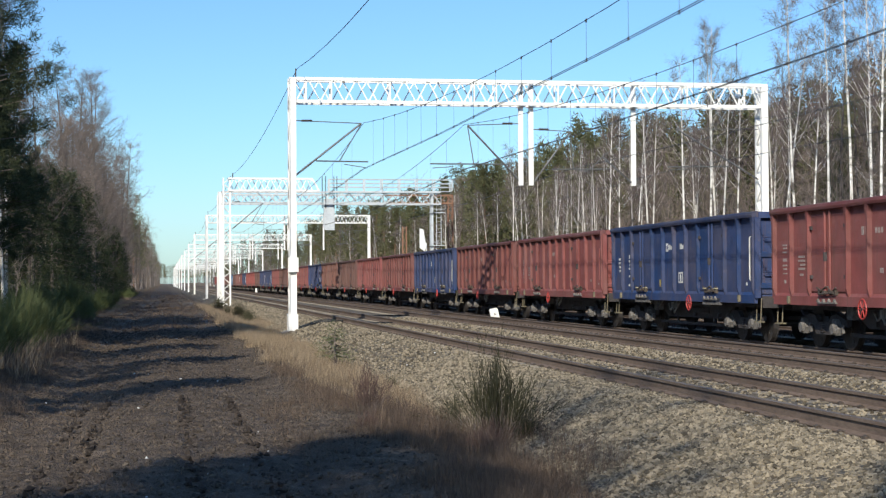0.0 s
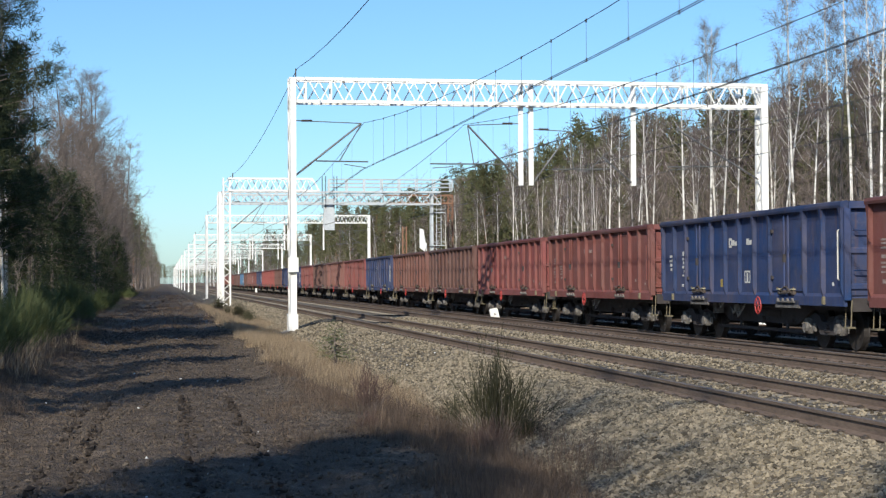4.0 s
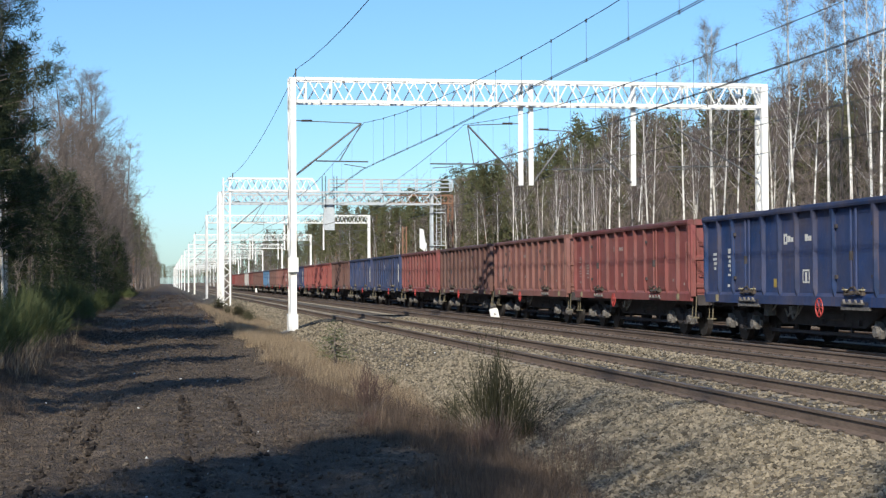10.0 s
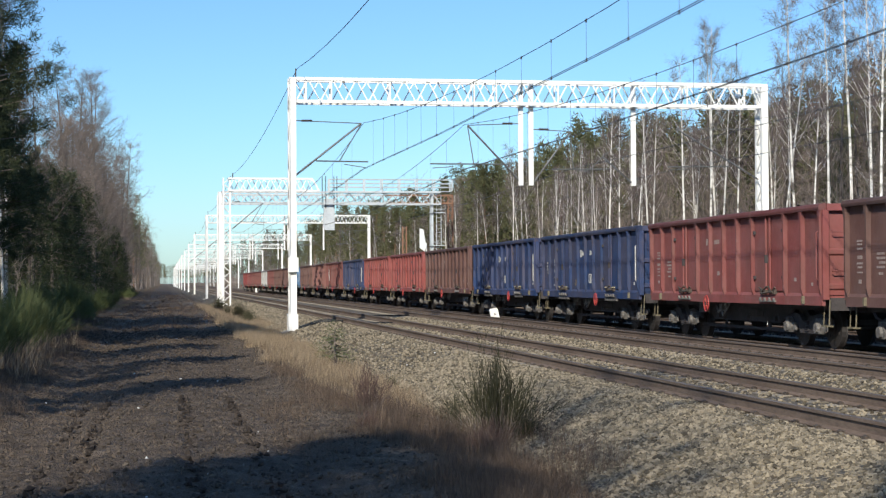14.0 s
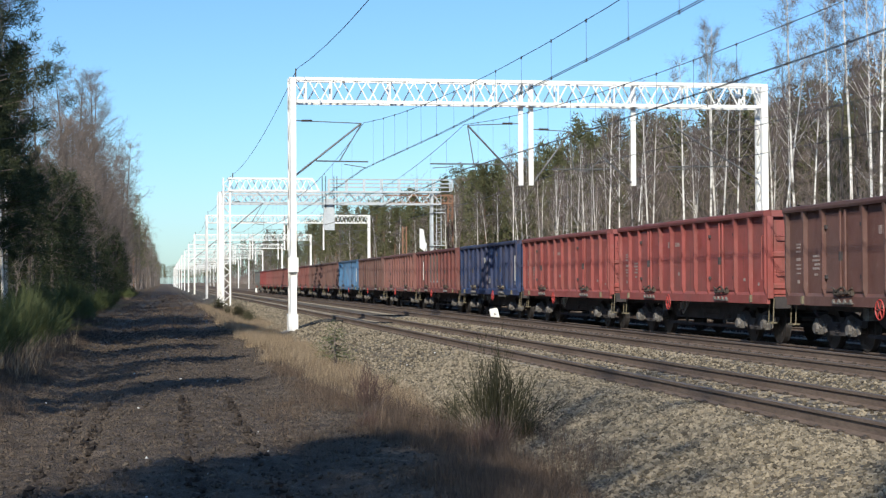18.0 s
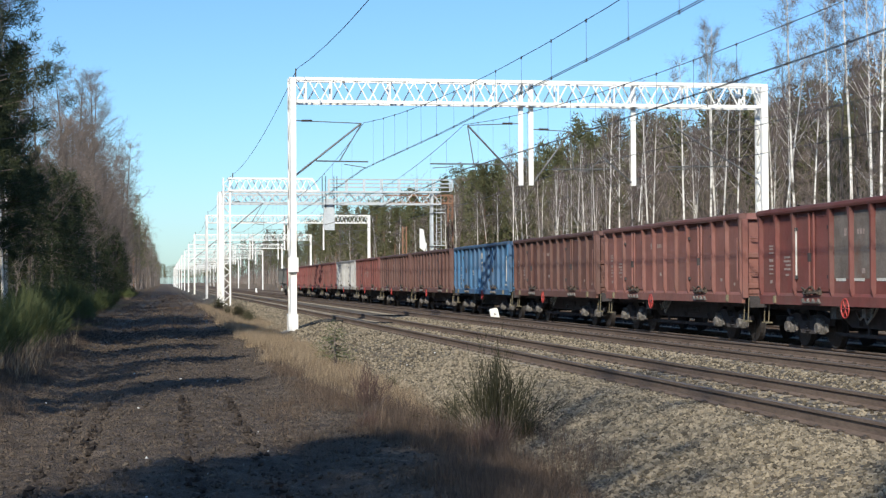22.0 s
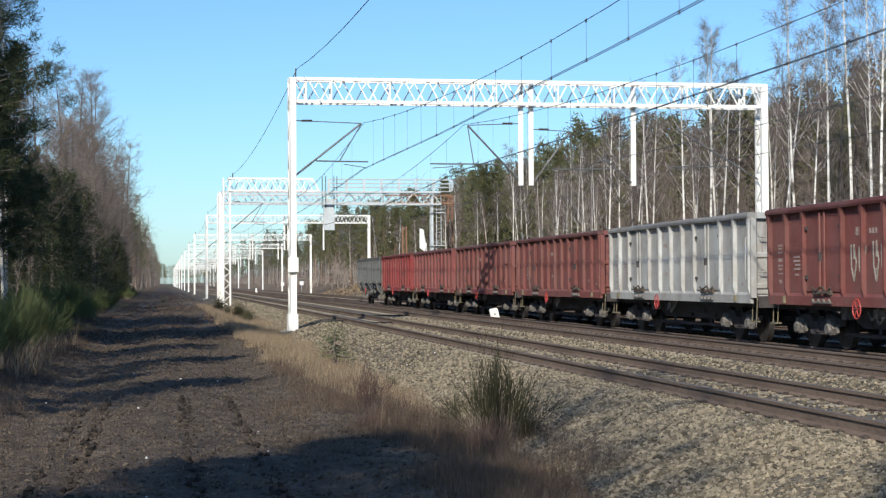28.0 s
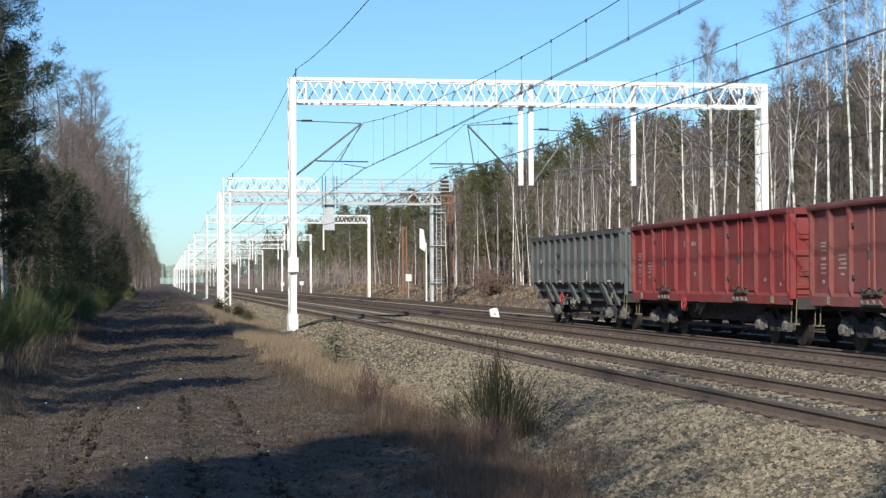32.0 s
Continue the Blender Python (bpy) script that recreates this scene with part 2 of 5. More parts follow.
# ---------------- mesh tools ----------------
class Form:
    """Collects the corners and faces of one mesh."""

    def __init__(self):
        self.v, self.f = [], []

    def box(self, x0, y0, z0, x1, y1, z1):
        n = len(self.v)
        self.v += [(x, y, z) for z in (z0, z1) for y in (y0, y1) for x in (x0, x1)]
        self.f += [tuple(n + i for i in q) for q in
                   ((0, 2, 3, 1), (4, 5, 7, 6), (0, 1, 5, 4), (2, 6, 7, 3), (0, 4, 6, 2), (1, 3, 7, 5))]
        return self

    def prism(self, pts, axis, a, b):
        """A flat outline drawn out along an axis; pts are the two other coordinates in xyz order."""
        n, k = len(self.v), len(pts)
        for t in (a, b):
            for u, w in pts:
                self.v.append({"x": (t, u, w), "y": (u, t, w), "z": (u, w, t)}[axis])
        self.f.append(tuple(n + i for i in range(k)))
        self.f.append(tuple(n + k + i for i in reversed(range(k))))
        self.f += [(n + i, n + (i + 1) % k, n + k + (i + 1) % k, n + k + i) for i in range(k)]
        return self

    def rod(self, p, q, r0, r1=None, n=6, caps=True):
        r1 = r0 if r1 is None else r1
        p, q = Vector(p), Vector(q)
        d = (q - p).normalized()
        u = d.orthogonal().normalized()
        w = d.cross(u)
        b = len(self.v)
        for c, r in ((p, r0), (q, r1)):
            for i in range(n):
                t = 2 * math.pi * i / n
                self.v.append(tuple(c + (u * math.cos(t) + w * math.sin(t)) * r))
        self.f += [(b + i, b + (i + 1) % n, b + n + (i + 1) % n, b + n + i) for i in range(n)]
        if caps:
            self.f.append(tuple(b + i for i in reversed(range(n))))
            self.f.append(tuple(b + n + i for i in range(n)))
        return self

    def path(self, pts, r, n=5):
        """A bent rod in one piece."""
        pts = [Vector(p) for p in pts]
        b, k = len(self.v), len(pts)
        for i, p in enumerate(pts):
            d = (pts[min(i + 1, k - 1)] - pts[max(i - 1, 0)]).normalized()
            u = d.cross(Vector((0.31, 0.17, 0.93))).normalized()
            w = d.cross(u)
            for j in range(n):
                t = 2 * math.pi * j / n
                self.v.append(tuple(p + (u * math.cos(t) + w * math.sin(t)) * r))
        for i in range(k - 1):
            self.f += [(b + i * n + j, b + i * n + (j + 1) % n, b + (i + 1) * n + (j + 1) % n, b + (i + 1) * n + j) for j in range(n)]
        self.f.append(tuple(b + j for j in reversed(range(n))))
        self.f.append(tuple(b + (k - 1) * n + j for j in range(n)))
        return self

    def spike(self, p, q, r):
        """A three-sided twig that runs to a point."""
        d = Vector(q) - Vector(p)
        u = d.orthogonal().normalized() * r
        w = d.cross(u).normalized() * r
        b = len(self.v)
        p = Vector(p)
        self.v += [tuple(p + u), tuple(p - u * 0.5 + w * 0.87), tuple(p - u * 0.5 - w * 0.87), tuple(q)]
        self.f += [(b, b + 1, b + 3), (b + 1, b + 2, b + 3), (b + 2, b, b + 3)]

    def blade(self, p, q, width, side):
        b = len(self.v)
        p, s = Vector(p), Vector(side) * width * 0.5
        self.v += [tuple(p - s), tuple(p + s), tuple(q)]
        self.f.append((b, b + 1, b + 2))

    def ring(self, c, axis, r, t, n=20, m=6):
        c = Vector(c)
        a = Vector(axis).normalized()
        u = a.orthogonal().normalized()
        w = a.cross(u)
        b = len(self.v)
        for i in range(n):
            d = u * math.cos(2 * math.pi * i / n) + w * math.sin(2 * math.pi * i / n)
            for j in range(m):
                e = d * math.cos(2 * math.pi * j / m) + a * math.sin(2 * math.pi * j / m)
                self.v.append(tuple(c + d * r + e * t))
        for i in range(n):
            for j in range(m):
                self.f.append((b + i * m + j, b + ((i + 1) % n) * m + j,
                               b + ((i + 1) % n) * m + (j + 1) % m, b + i * m + (j + 1) % m))
        return self

    def mesh(self, name, material):
        me = bpy.data.meshes.new(name)
        me.from_pydata(self.v, [], self.f)
        me.materials.append(material)
        me.update()
        return me


def part(name, form, material, parent, label="", kind=""):
    """ONE mesh object under a thing or a part."""
    ob = new(name, form if isinstance(form, bpy.types.Mesh) else form.mesh(name, material))
    ob.parent = parent
    return tagged(ob, label, kind=kind)


def thing(name, label, category, group="", kind="", at=None):
    ob = new(name)
    ob.empty_display_size = 0.2
    if at is not None:
        ob.matrix_world = at
    return tagged(ob, label, category, group, kind)


def single(name, form, material, label, category, group="", kind=""):
    return tagged(new(name, form.mesh(name, material)), label, category, group, kind)

# ---------------- ground: one sheet to the horizon ----------------
TRACKS = [(7.39, 0.0), (11.42, 0.0), (15.45, -0.2), (19.48, -0.2)]     # centre and height of the rail heads
GROUND_LINE = [(-1500, -0.4), (-300, -0.3), (-60, -0.2), (-12, -0.15), (-5, -0.2), (-2.6, -0.27), (-1.9, -0.34),
               (-1.5, -0.40), (-0.9, -0.36), (0, -0.31), (0.8, -0.36), (1.3, -0.41), (1.9, -0.36), (2.5, -0.37),
               (3.2, -0.5), (3.9, -0.66), (4.6, -0.72), (22.0, -0.95), (22.9, -0.8), (24.2, -0.5), (27, 0.35), (30, 0.95),
               (40, 1.2), (80, 1.4), (300, 1.0), (1500, 0.0)]


def ground_z(x):
    for (a, za), (b, zb) in zip(GROUND_LINE, GROUND_LINE[1:]):
        if a <= x <= b:
            return za + (zb - za) * (x - a) / (b - a)
    return 0.0


RUTS = (-1.08, -0.78, 0.26, 0.92)


def uneven(x, y):
    """Small humps of the soil, none under the ballast."""
    if 4.4 < x < 22.5:
        return 0.0
    k = (0.045 if y < 60 else 0.02) if abs(x) < 4.5 else 0.25
    z = k * (noise.noise((x * 0.35, y * 0.1, 3.0)) * 0.6 + noise.noise((x * 2.1, y * 1.3, 9.0)) * 0.3) + (0.03 if y < 60 else 0.012) * noise.noise((x * 3.4, y * 2.1, 4.0))
    if 9 < y < 60 and abs(x) < 4.5:
        z += 0.034 * noise.noise((x * 6.5, y * 4.0, 7.0)) + 0.022 * noise.noise((x * 13.0, y * 8.0, 2.0))
        for rut in RUTS:                                  # prints of tractor tyres
            d = abs(x - rut - 0.12 * noise.noise((rut, y * 0.12, 6.0)))
            if d < 0.16 and noise.noise((rut * 3, y * 0.55, 8.0)) > -0.18:
                z -= (0.16 - d) * 0.22 * (0.4 + 0.6 * (math.sin(y * 24.0 + (x - rut) * 14.0) > 0))
    return z


def build_ground():
    xs = [-1500, -700, -300, -150, -80, -50, -35, -25, -18, -13, -10, -8, -6.5]
    xs += [-5.5 + 0.15 * i for i in range(19)] + [-2.7 + 0.055 * i for i in range(98)] + [2.75 + 0.14 * i for i in range(13)] + [4.6, 5.5, 9, 13, 17, 21, 22, 22.9, 23.5, 24.2, 25, 26, 27, 28, 29, 30, 32, 35,
                                                  40, 50, 65, 80, 120, 200, 300, 600, 1500]
    ys = [-1500, -600, -200, -80, -40, -20, -10, -4, 0, 4, 8] + [10 + 0.075 * i for i in range(180)] + [23.5 + 0.13 * i for i in range(112)] + [38.1 + 0.4 * i for i in range(80)]
    ys += [70 + 3 * i for i in range(60)] + [250, 270, 300, 340, 400, 500, 650, 900, 1300, 2000, 3500]
    f = Form()
    for y in ys:
        for x in xs:
            f.v.append((x, y, ground_z(x) + uneven(x, y)))
    w = len(xs)
    f.f = [(j * w + i, j * w + i + 1, (j + 1) * w + i + 1, (j + 1) * w + i) for j in range(len(ys) - 1) for i in range(w - 1)]
    ob = single("ground", f, SOIL, "dark trodden dirt track with withered grass verges and forest floor", "ground", kind="structure")
    for p in ob.data.polygons:
        p.use_smooth = True


build_ground()

BED_LEFT = [(3.75, -0.78), (4.0, -0.64), (4.6, -0.50), (5.2, -0.34), (5.75, -0.21), (6.1, -0.185), (9.4, -0.185), (13.1, -0.19)]
BED_RIGHT = [(13.1, -0.19), (13.7, -0.385), (17.4, -0.385), (21.2, -0.39), (21.8, -0.6), (22.4, -0.95)]


def bed_z(x):
    line = BED_LEFT if x < 13.1 else BED_RIGHT
    for (a, za), (b, zb) in zip(line, line[1:]):
        if a <= x <= b:
            return za + (zb - za) * (x - a) / (b - a)
    return -0.8


def build_bed(name, line, material, label):
    f = Form()
    ys = [-150, -60, -20, 0] + [8 + 0.5 * i for i in range(130)] + [73 + 4 * i for i in range(60)] + [330, 400, 500, 700, 1000, 1500, 2500]
    xs = []
    for (a, _), (b, _) in zip(line, line[1:]):
        k = max(1, int((b - a) / 0.3))
        xs += [a + (b - a) * i / k for i in range(k)]
    xs.append(line[-1][0])
    for y in ys:
        for i, x in enumerate(xs):
            rough = 0.05 * noise.noise((x * 1.3, y * 0.8, 1.0)) if 3.9 < x < 5.9 else 0.012 * noise.noise((x * 2, y * 2, 1.0))
            f.v.append((x, y, bed_z(x) + (0 if i in (0, len(xs) - 1) else rough)))
    w = len(xs)
    f.f = [(j * w + i, j * w + i + 1, (j + 1) * w + i + 1, (j + 1) * w + i) for j in range(len(ys) - 1) for i in range(w - 1)]
    return single(name, f, material, label, "ballast", kind="structure")


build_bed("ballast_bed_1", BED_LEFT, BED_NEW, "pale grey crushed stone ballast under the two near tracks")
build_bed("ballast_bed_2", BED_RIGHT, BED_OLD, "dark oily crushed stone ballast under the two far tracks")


# ---------------- rails, sleepers and clips ----------------
Y0, Y1 = -120.0, 1500.0
RAIL_OUT = [(-0.075, -0.172), (0.075, -0.172), (0.075, -0.16), (0.012, -0.135), (0.012, -0.045), (0.036, -0.035), (0.036, -0.006),
            (-0.036, -0.006), (-0.036, -0.035), (-0.012, -0.045), (-0.012, -0.135), (-0.075, -0.16)]


def build_track(cx, cz, near):
    track = thing("railway_track", "rusty steel rails on concrete sleepers in ballast", "railway track", "tracks", "structure", pose(cx, 0, cz))
    for s in (-0.753, 0.753):
        r = part("rail", Form().prism([(s + a, b) for a, b in RAIL_OUT], "y", Y0, Y1), RAIL_SIDE, track)
        part("running_surface", Form().box(s - 0.033, Y0, -0.006, s + 0.033, Y1, 0.0), RAIL_TOP, r, "worn shiny top of the rail")
    sl = Form().prism([(-1.3, -0.38), (1.3, -0.38), (1.3, -0.185), (0.95, -0.172), (0.55, -0.172), (0.35, -0.195), (-0.35, -0.195),
                       (-0.55, -0.172), (-0.95, -0.172), (-1.3, -0.185)], "y", -0.13, 0.13).mesh("sleeper", SLEEPER)
    clips = Form()
    for s in (-0.753, 0.753):
        for e in (-1, 1):
            clips.box(s + e * 0.11 - 0.03, -0.035, -0.172, s + e * 0.11 + 0.03, 0.035, -0.142)
            clips.rod((s + e * 0.11, -0.045, -0.14), (s + e * 0.11, 0.045, -0.14), 0.01, 0.01, 5)
    cl = clips.mesh("rail_clip", DARK_CLIP)
    far, far_c = Form(), Form()
    k = 0
    y = 6.0
    while y < 420:
        if k < (110 if near else 0) and y > 12:
            o = part("sleeper", sl, None, track)
            o.location.y = y
            part("rail_clips", cl, None, o)
            k += 1
        else:
            far.box(-1.3, y - 0.13, -0.38, 1.3, y + 0.13, -0.175)
            if y < 200:
                for s in (-0.753, 0.753):
                    for e in (-1, 1):
                        far_c.box(s + e * 0.12 - 0.05, y - 0.06, -0.175, s + e * 0.12 + 0.05, y + 0.06, -0.115)
        y += 0.6
    part("further_sleepers", far, SLEEPER, track, kind="stuff")
    part("further_clips", far_c, DARK_CLIP, track, kind="stuff")


for (cx, cz), near in zip(TRACKS, (True, True, False, False)):
    build_track(cx, cz, near)


# ---------------- white portals over the four tracks ----------------
BEAM_LO, BEAM_HI = 8.05, 8.89


def truss(parent, x0, x1, z0, z1, y0, y1, step, material, single_parts, bar=0.035):
    """Four chords and the zigzag bars of a box truss along x."""
    for y in (y0, y1):
        for z in (z0, z1):
            part("chord", Form().box(x0, y - 0.06, z - 0.06, x1, y + 0.06, z + 0.06), material, parent)
    n = max(2, round((x1 - x0) / step))
    d = (x1 - x0) / n
    rest = Form()
    for y, flip in ((y0 + 0.02, 0), (y1 - 0.02, 1)):
        for i in range(n):
            a, b = x0 + i * d, x0 + (i + 1) * d
            m = (a + b) / 2
            ends = ((a, z0, m, z1), (m, z1, b, z0)) if not flip else ((a, z1, m, z0), (m, z0, b, z1))
            for xa, za, xb, zb in ends:
                if single_parts:
                    part("brace", Form().rod((xa, y, za), (xb, y, zb), bar, bar, 4), material, parent)
                else:
                    rest.rod((xa, y, za), (xb, y, zb), bar, bar, 4, False)
    for i in range(0, n + 1, 2):
        x = x0 + i * d
        rest.rod((x, y0, z0), (x, y1, z0), bar, bar, 4, False)
        rest.rod((x, y0, z1), (x, y1, z1), bar, bar, 4, False)
    part("cross_bracing", rest, material, parent, kind="stuff")


def mast(parent, x, z0, z1, material, depth=0.6, width=0.24, lattice=True, near=False):
    """Two channels one behind the other with lacing between them."""
    for y in (-depth / 2, depth / 2):
        a, b = width / 2 - 0.012, width / 2 + 0.012
        outline = [(-b, -0.09), (-a, -0.09), (-a, -0.035), (a, -0.035), (a, -0.09), (b, -0.09), (b, 0.09), (a, 0.09), (a, 0.035), (-a, 0.035), (-a, 0.09), (-b, 0.09)]
        part("mast_channel", Form().prism([(x + u, y + w) for u, w in outline], "z", z0, z1), material, parent)
    f = Form()
    if lattice:
        z, k = z0 + 0.5, 0
        while z < z1 - 0.6:
            a, b = (-1, 1) if k % 2 else (1, -1)
            for s in (-1, 1):
                bar = Form() if near else f
                bar.rod((x + s * width / 2, a * depth / 2, z), (x + s * width / 2, b * depth / 2, z + 0.55), 0.028, 0.028, 4, near)
                if near:
                    part("lacing_bar", bar, material, parent)
            z += 0.55
            k += 1
        if not near:
            part("mast_lacing", f, material, parent)


def foundation(parent, x, z):
    f = Form().box(x - 0.42, -0.55, z - 0.6, x + 0.42, 0.55, z + 0.02)
    f.box(x - 0.32, -0.45, z + 0.02, x + 0.32, 0.45, z + 0.07)
    part("foundation", f, CONCRETE, parent, "grey concrete footing")


def arm(parent, root, top, tie, reg0, reg1):
    """A hinged bracket: sloping tube, top tie, registration tube and steady arm, with insulators."""
    (xr, zr), (xt, zt) = root, top
    k = Vector((xt - xr, 0, zt - zr)).normalized()
    br = part("cantilever", Form().rod((xr, 0, zr), (xt, 0, zt), 0.035, 0.035, 8), BRACKET_METAL, parent, "grey steel contact wire bracket")
    part("tie_rod", Form().rod((tie[0], 0, tie[1]), (xt, 0, zt), 0.018, 0.018, 5), BRACKET_METAL, br)
    part("registration_tube", Form().rod((reg0[0], 0, reg0[1]), (reg1[0], 0, reg1[1]), 0.026, 0.026, 6), BRACKET_METAL, br)
    e = 1 if reg1[0] > reg0[0] else -1
    part("steady_arm", Form().path([(reg1[0] - e * 0.9, 0, reg1[1] - 0.1), (reg1[0] - e * 0.1, 0, 5.62)], 0.016), BRACKET_METAL, br)
    part("hanger", Form().path([(xt, 0, zt - 0.02), (reg0[0] * 0.55 + reg1[0] * 0.45, 0, reg0[1])], 0.02), BRACKET_METAL, br)
    for name, a, b in (("insulator", Vector((xr, 0, zr)) + k * 0.25, Vector((xr, 0, zr)) + k * 0.75),
                       ("insulator", Vector((tie[0], 0, tie[1])) + Vector((e * 0.2, 0, 0)), Vector((tie[0], 0, tie[1])) + Vector((e * 0.6, 0, 0)))):
        f = Form().rod(a, b, 0.035, 0.035, 6)
        for i in range(4):
            c = a.lerp(b, 0.15 + 0.23 * i)
            f.rod(c, c + (b - a).normalized() * 0.03, 0.06, 0.04, 8)
        part(name, f, INSULATOR, br, "brown ribbed porcelain insulator")


def portal(y, detail, left=4.7, right=23.0):
    p = thing("overhead_line_portal", "white painted steel lattice portal spanning four tracks", "portal", "line of portals",
              at=pose(0, y, 0))
    mast(p, left, -0.5, BEAM_HI + 0.05, WHITE_METAL, near=detail)
    mast(p, right, -0.55, BEAM_HI + 0.05, WHITE_METAL, near=detail)
    foundation(p, left, -0.52)
    foundation(p, right, -0.6)
    truss(p, left + 0.13, right - 0.13, BEAM_LO, BEAM_HI, -0.3, 0.3, 0.92, WHITE_METAL, detail, 0.035 if detail else 0.045)
    for x in (13.4, 13.8, 17.83):
        dr = Form().box(x - 0.085, -0.07, 4.98, x + 0.085, -0.045, BEAM_HI).box(x - 0.085, 0.045, 4.98, x + 0.085, 0.07, BEAM_HI)
        dr.box(x - 0.015, -0.045, 4.98, x + 0.015, 0.045, BEAM_HI).box(x - 0.1, -0.3, BEAM_LO - 0.1, x + 0.1, 0.3, BEAM_LO - 0.06)
        part("drop_post", dr, WHITE_METAL, p)
    arm(p, (4.85, 5.33), (7.3, 7.28), (4.85, 7.36), (5.6, 5.86), (7.55, 5.84))
    arm(p, (13.3, 5.2), (11.35, 7.25), (13.3, 7.33), (12.95, 5.78), (9.9, 5.78))
    arm(p, (13.9, 5.1), (15.35, 7.05), (13.9, 7.12), (14.6, 5.6), (16.5, 5.6))
    arm(p, (17.75, 5.1), (16.6, 6.1), (17.75, 6.9), (16.9, 5.62), (15.2, 5.6))
    arm(p, (22.85, 5.25), (19.55, 7.2), (22.85, 7.2), (21.7, 5.75), (19.2, 5.72))
    if detail:
        part("equipment_box", Form().box(left - 0.19, -0.5, 1.72, left + 0.19, -0.31, 2.25), WHITE_METAL, p, "white box strapped to the mast")
        part("base_plate", Form().box(left - 0.18, -0.42, -0.45, left + 0.18, 0.42, 0.15), WHITE_METAL, p)
        for x in (5.2, 6.15, 8.35, 11.55, 12.4, 14.8, 17.0, 19.9, 22.2):
            for yy in (-0.31, 0.31):
                part("upright", Form().box(x - 0.03, yy - 0.03, BEAM_LO, x + 0.03, yy + 0.03, BEAM_HI), WHITE_METAL, p)
    part("feeder_insulator", Form().rod((left + 0.15, 0, BEAM_HI), (left + 0.15, 0, BEAM_HI + 0.42), 0.03, 0.02, 8), INSULATOR, p)
    return p


PORTALS = [62.5, 190.0, 267.0] + [333.0 + 66 * i for i in range(9)]
portal(62.5, True)
portal(190.0, False)
base = portal(267.0, False)
copy_thing(base, pose(0, PORTALS[3], 0))


def far_portal(y):
    """Those so far off that only posts, beam and brackets show."""
    p = thing("overhead_line_portal", "white painted steel lattice portal spanning four tracks", "portal", "line of portals", at=pose(0, y, 0))
    for x in (4.7, 23.0):
        part("mast", Form().box(x - 0.13, -0.33, -0.9, x + 0.13, 0.33, BEAM_HI), WHITE_METAL, p)
    truss(p, 4.83, 22.87, BEAM_LO, BEAM_HI, -0.3, 0.3, 0.92, WHITE_METAL, False, 0.05)
    for x in (13.4, 13.8, 17.83):
        part("drop_post", Form().box(x - 0.09, -0.07, 4.98, x + 0.09, 0.07, BEAM_LO), WHITE_METAL, p)
    for xr, xt in ((4.85, 7.3), (13.3, 11.35), (13.9, 15.35), (22.85, 19.55)):
        part("cantilever", Form().path([(xr, 0, 5.25), (xt, 0, 7.25), (xr, 0, 7.3)], 0.04), GREY_METAL, p)
    return p


base_far = far_portal(PORTALS[4])
for y in PORTALS[5:]:
    copy_thing(base_far, pose(0, y, 0))
copy_thing(base, pose(0, -6.0, 0))


def laced_mast(p, x, z0, z1, material):
    """Two channels joined by zigzag lacing on the front and the back."""
    for s in (-1, 1):
        c = Form().box(x + s * 0.25 - 0.055, -0.25, z0, x + s * 0.25 + 0.055, -0.23, z1).box(x + s * 0.25 - 0.055, 0.23, z0, x + s * 0.25 + 0.055, 0.25, z1)
        c.box(x + s * 0.29 - 0.012, -0.23, z0, x + s * 0.29 + 0.012, 0.23, z1)
        part("channel", c, material, p)
    k = int((z1 - z0) / 0.42)
    h = (z1 - z0) / k
    for yy in (-0.262, 0.262):
        for i in range(k):
            s = 0.25 if i % 2 else -0.25
            part("lacing_bar", Form().rod((x - s, yy, z0 + h * i), (x + s, yy, z0 + h * (i + 1)), 0.03, 0.03, 4), material, p)


def cantilever_portal(y):
    lo, hi = 8.2, 9.1
    p = thing("cantilever_portal", "white steel lattice mast with a tapered beam over two tracks", "portal", "line of portals", at=pose(0, y, 0))
    laced_mast(p, 4.6, -0.5, hi + 0.05, WHITE_METAL)
    foundation(p, 4.6, -0.52)
    truss(p, 4.7, 11.0, lo, hi, -0.3, 0.3, 0.92, WHITE_METAL, False, 0.045)
    f = Form()
    for yy in (-0.3, 0.3):
        f.rod((11.0, yy, hi), (11.5, yy, lo), 0.055, 0.055, 4)
        f.rod((11.0, yy, lo), (11.5, yy, lo), 0.055, 0.055, 4)
    part("beam_tip", f, WHITE_METAL, p)
    arm(p, (5.0, 5.33), (7.3, 7.28), (5.0, 7.36), (5.6, 5.86), (7.55, 5.84))
    part("feeder_insulator", Form().rod((5.05, 0, hi), (5.05, 0, hi + 0.42), 0.05, 0.03, 8), INSULATOR, p)


cantilever_portal(126.0)


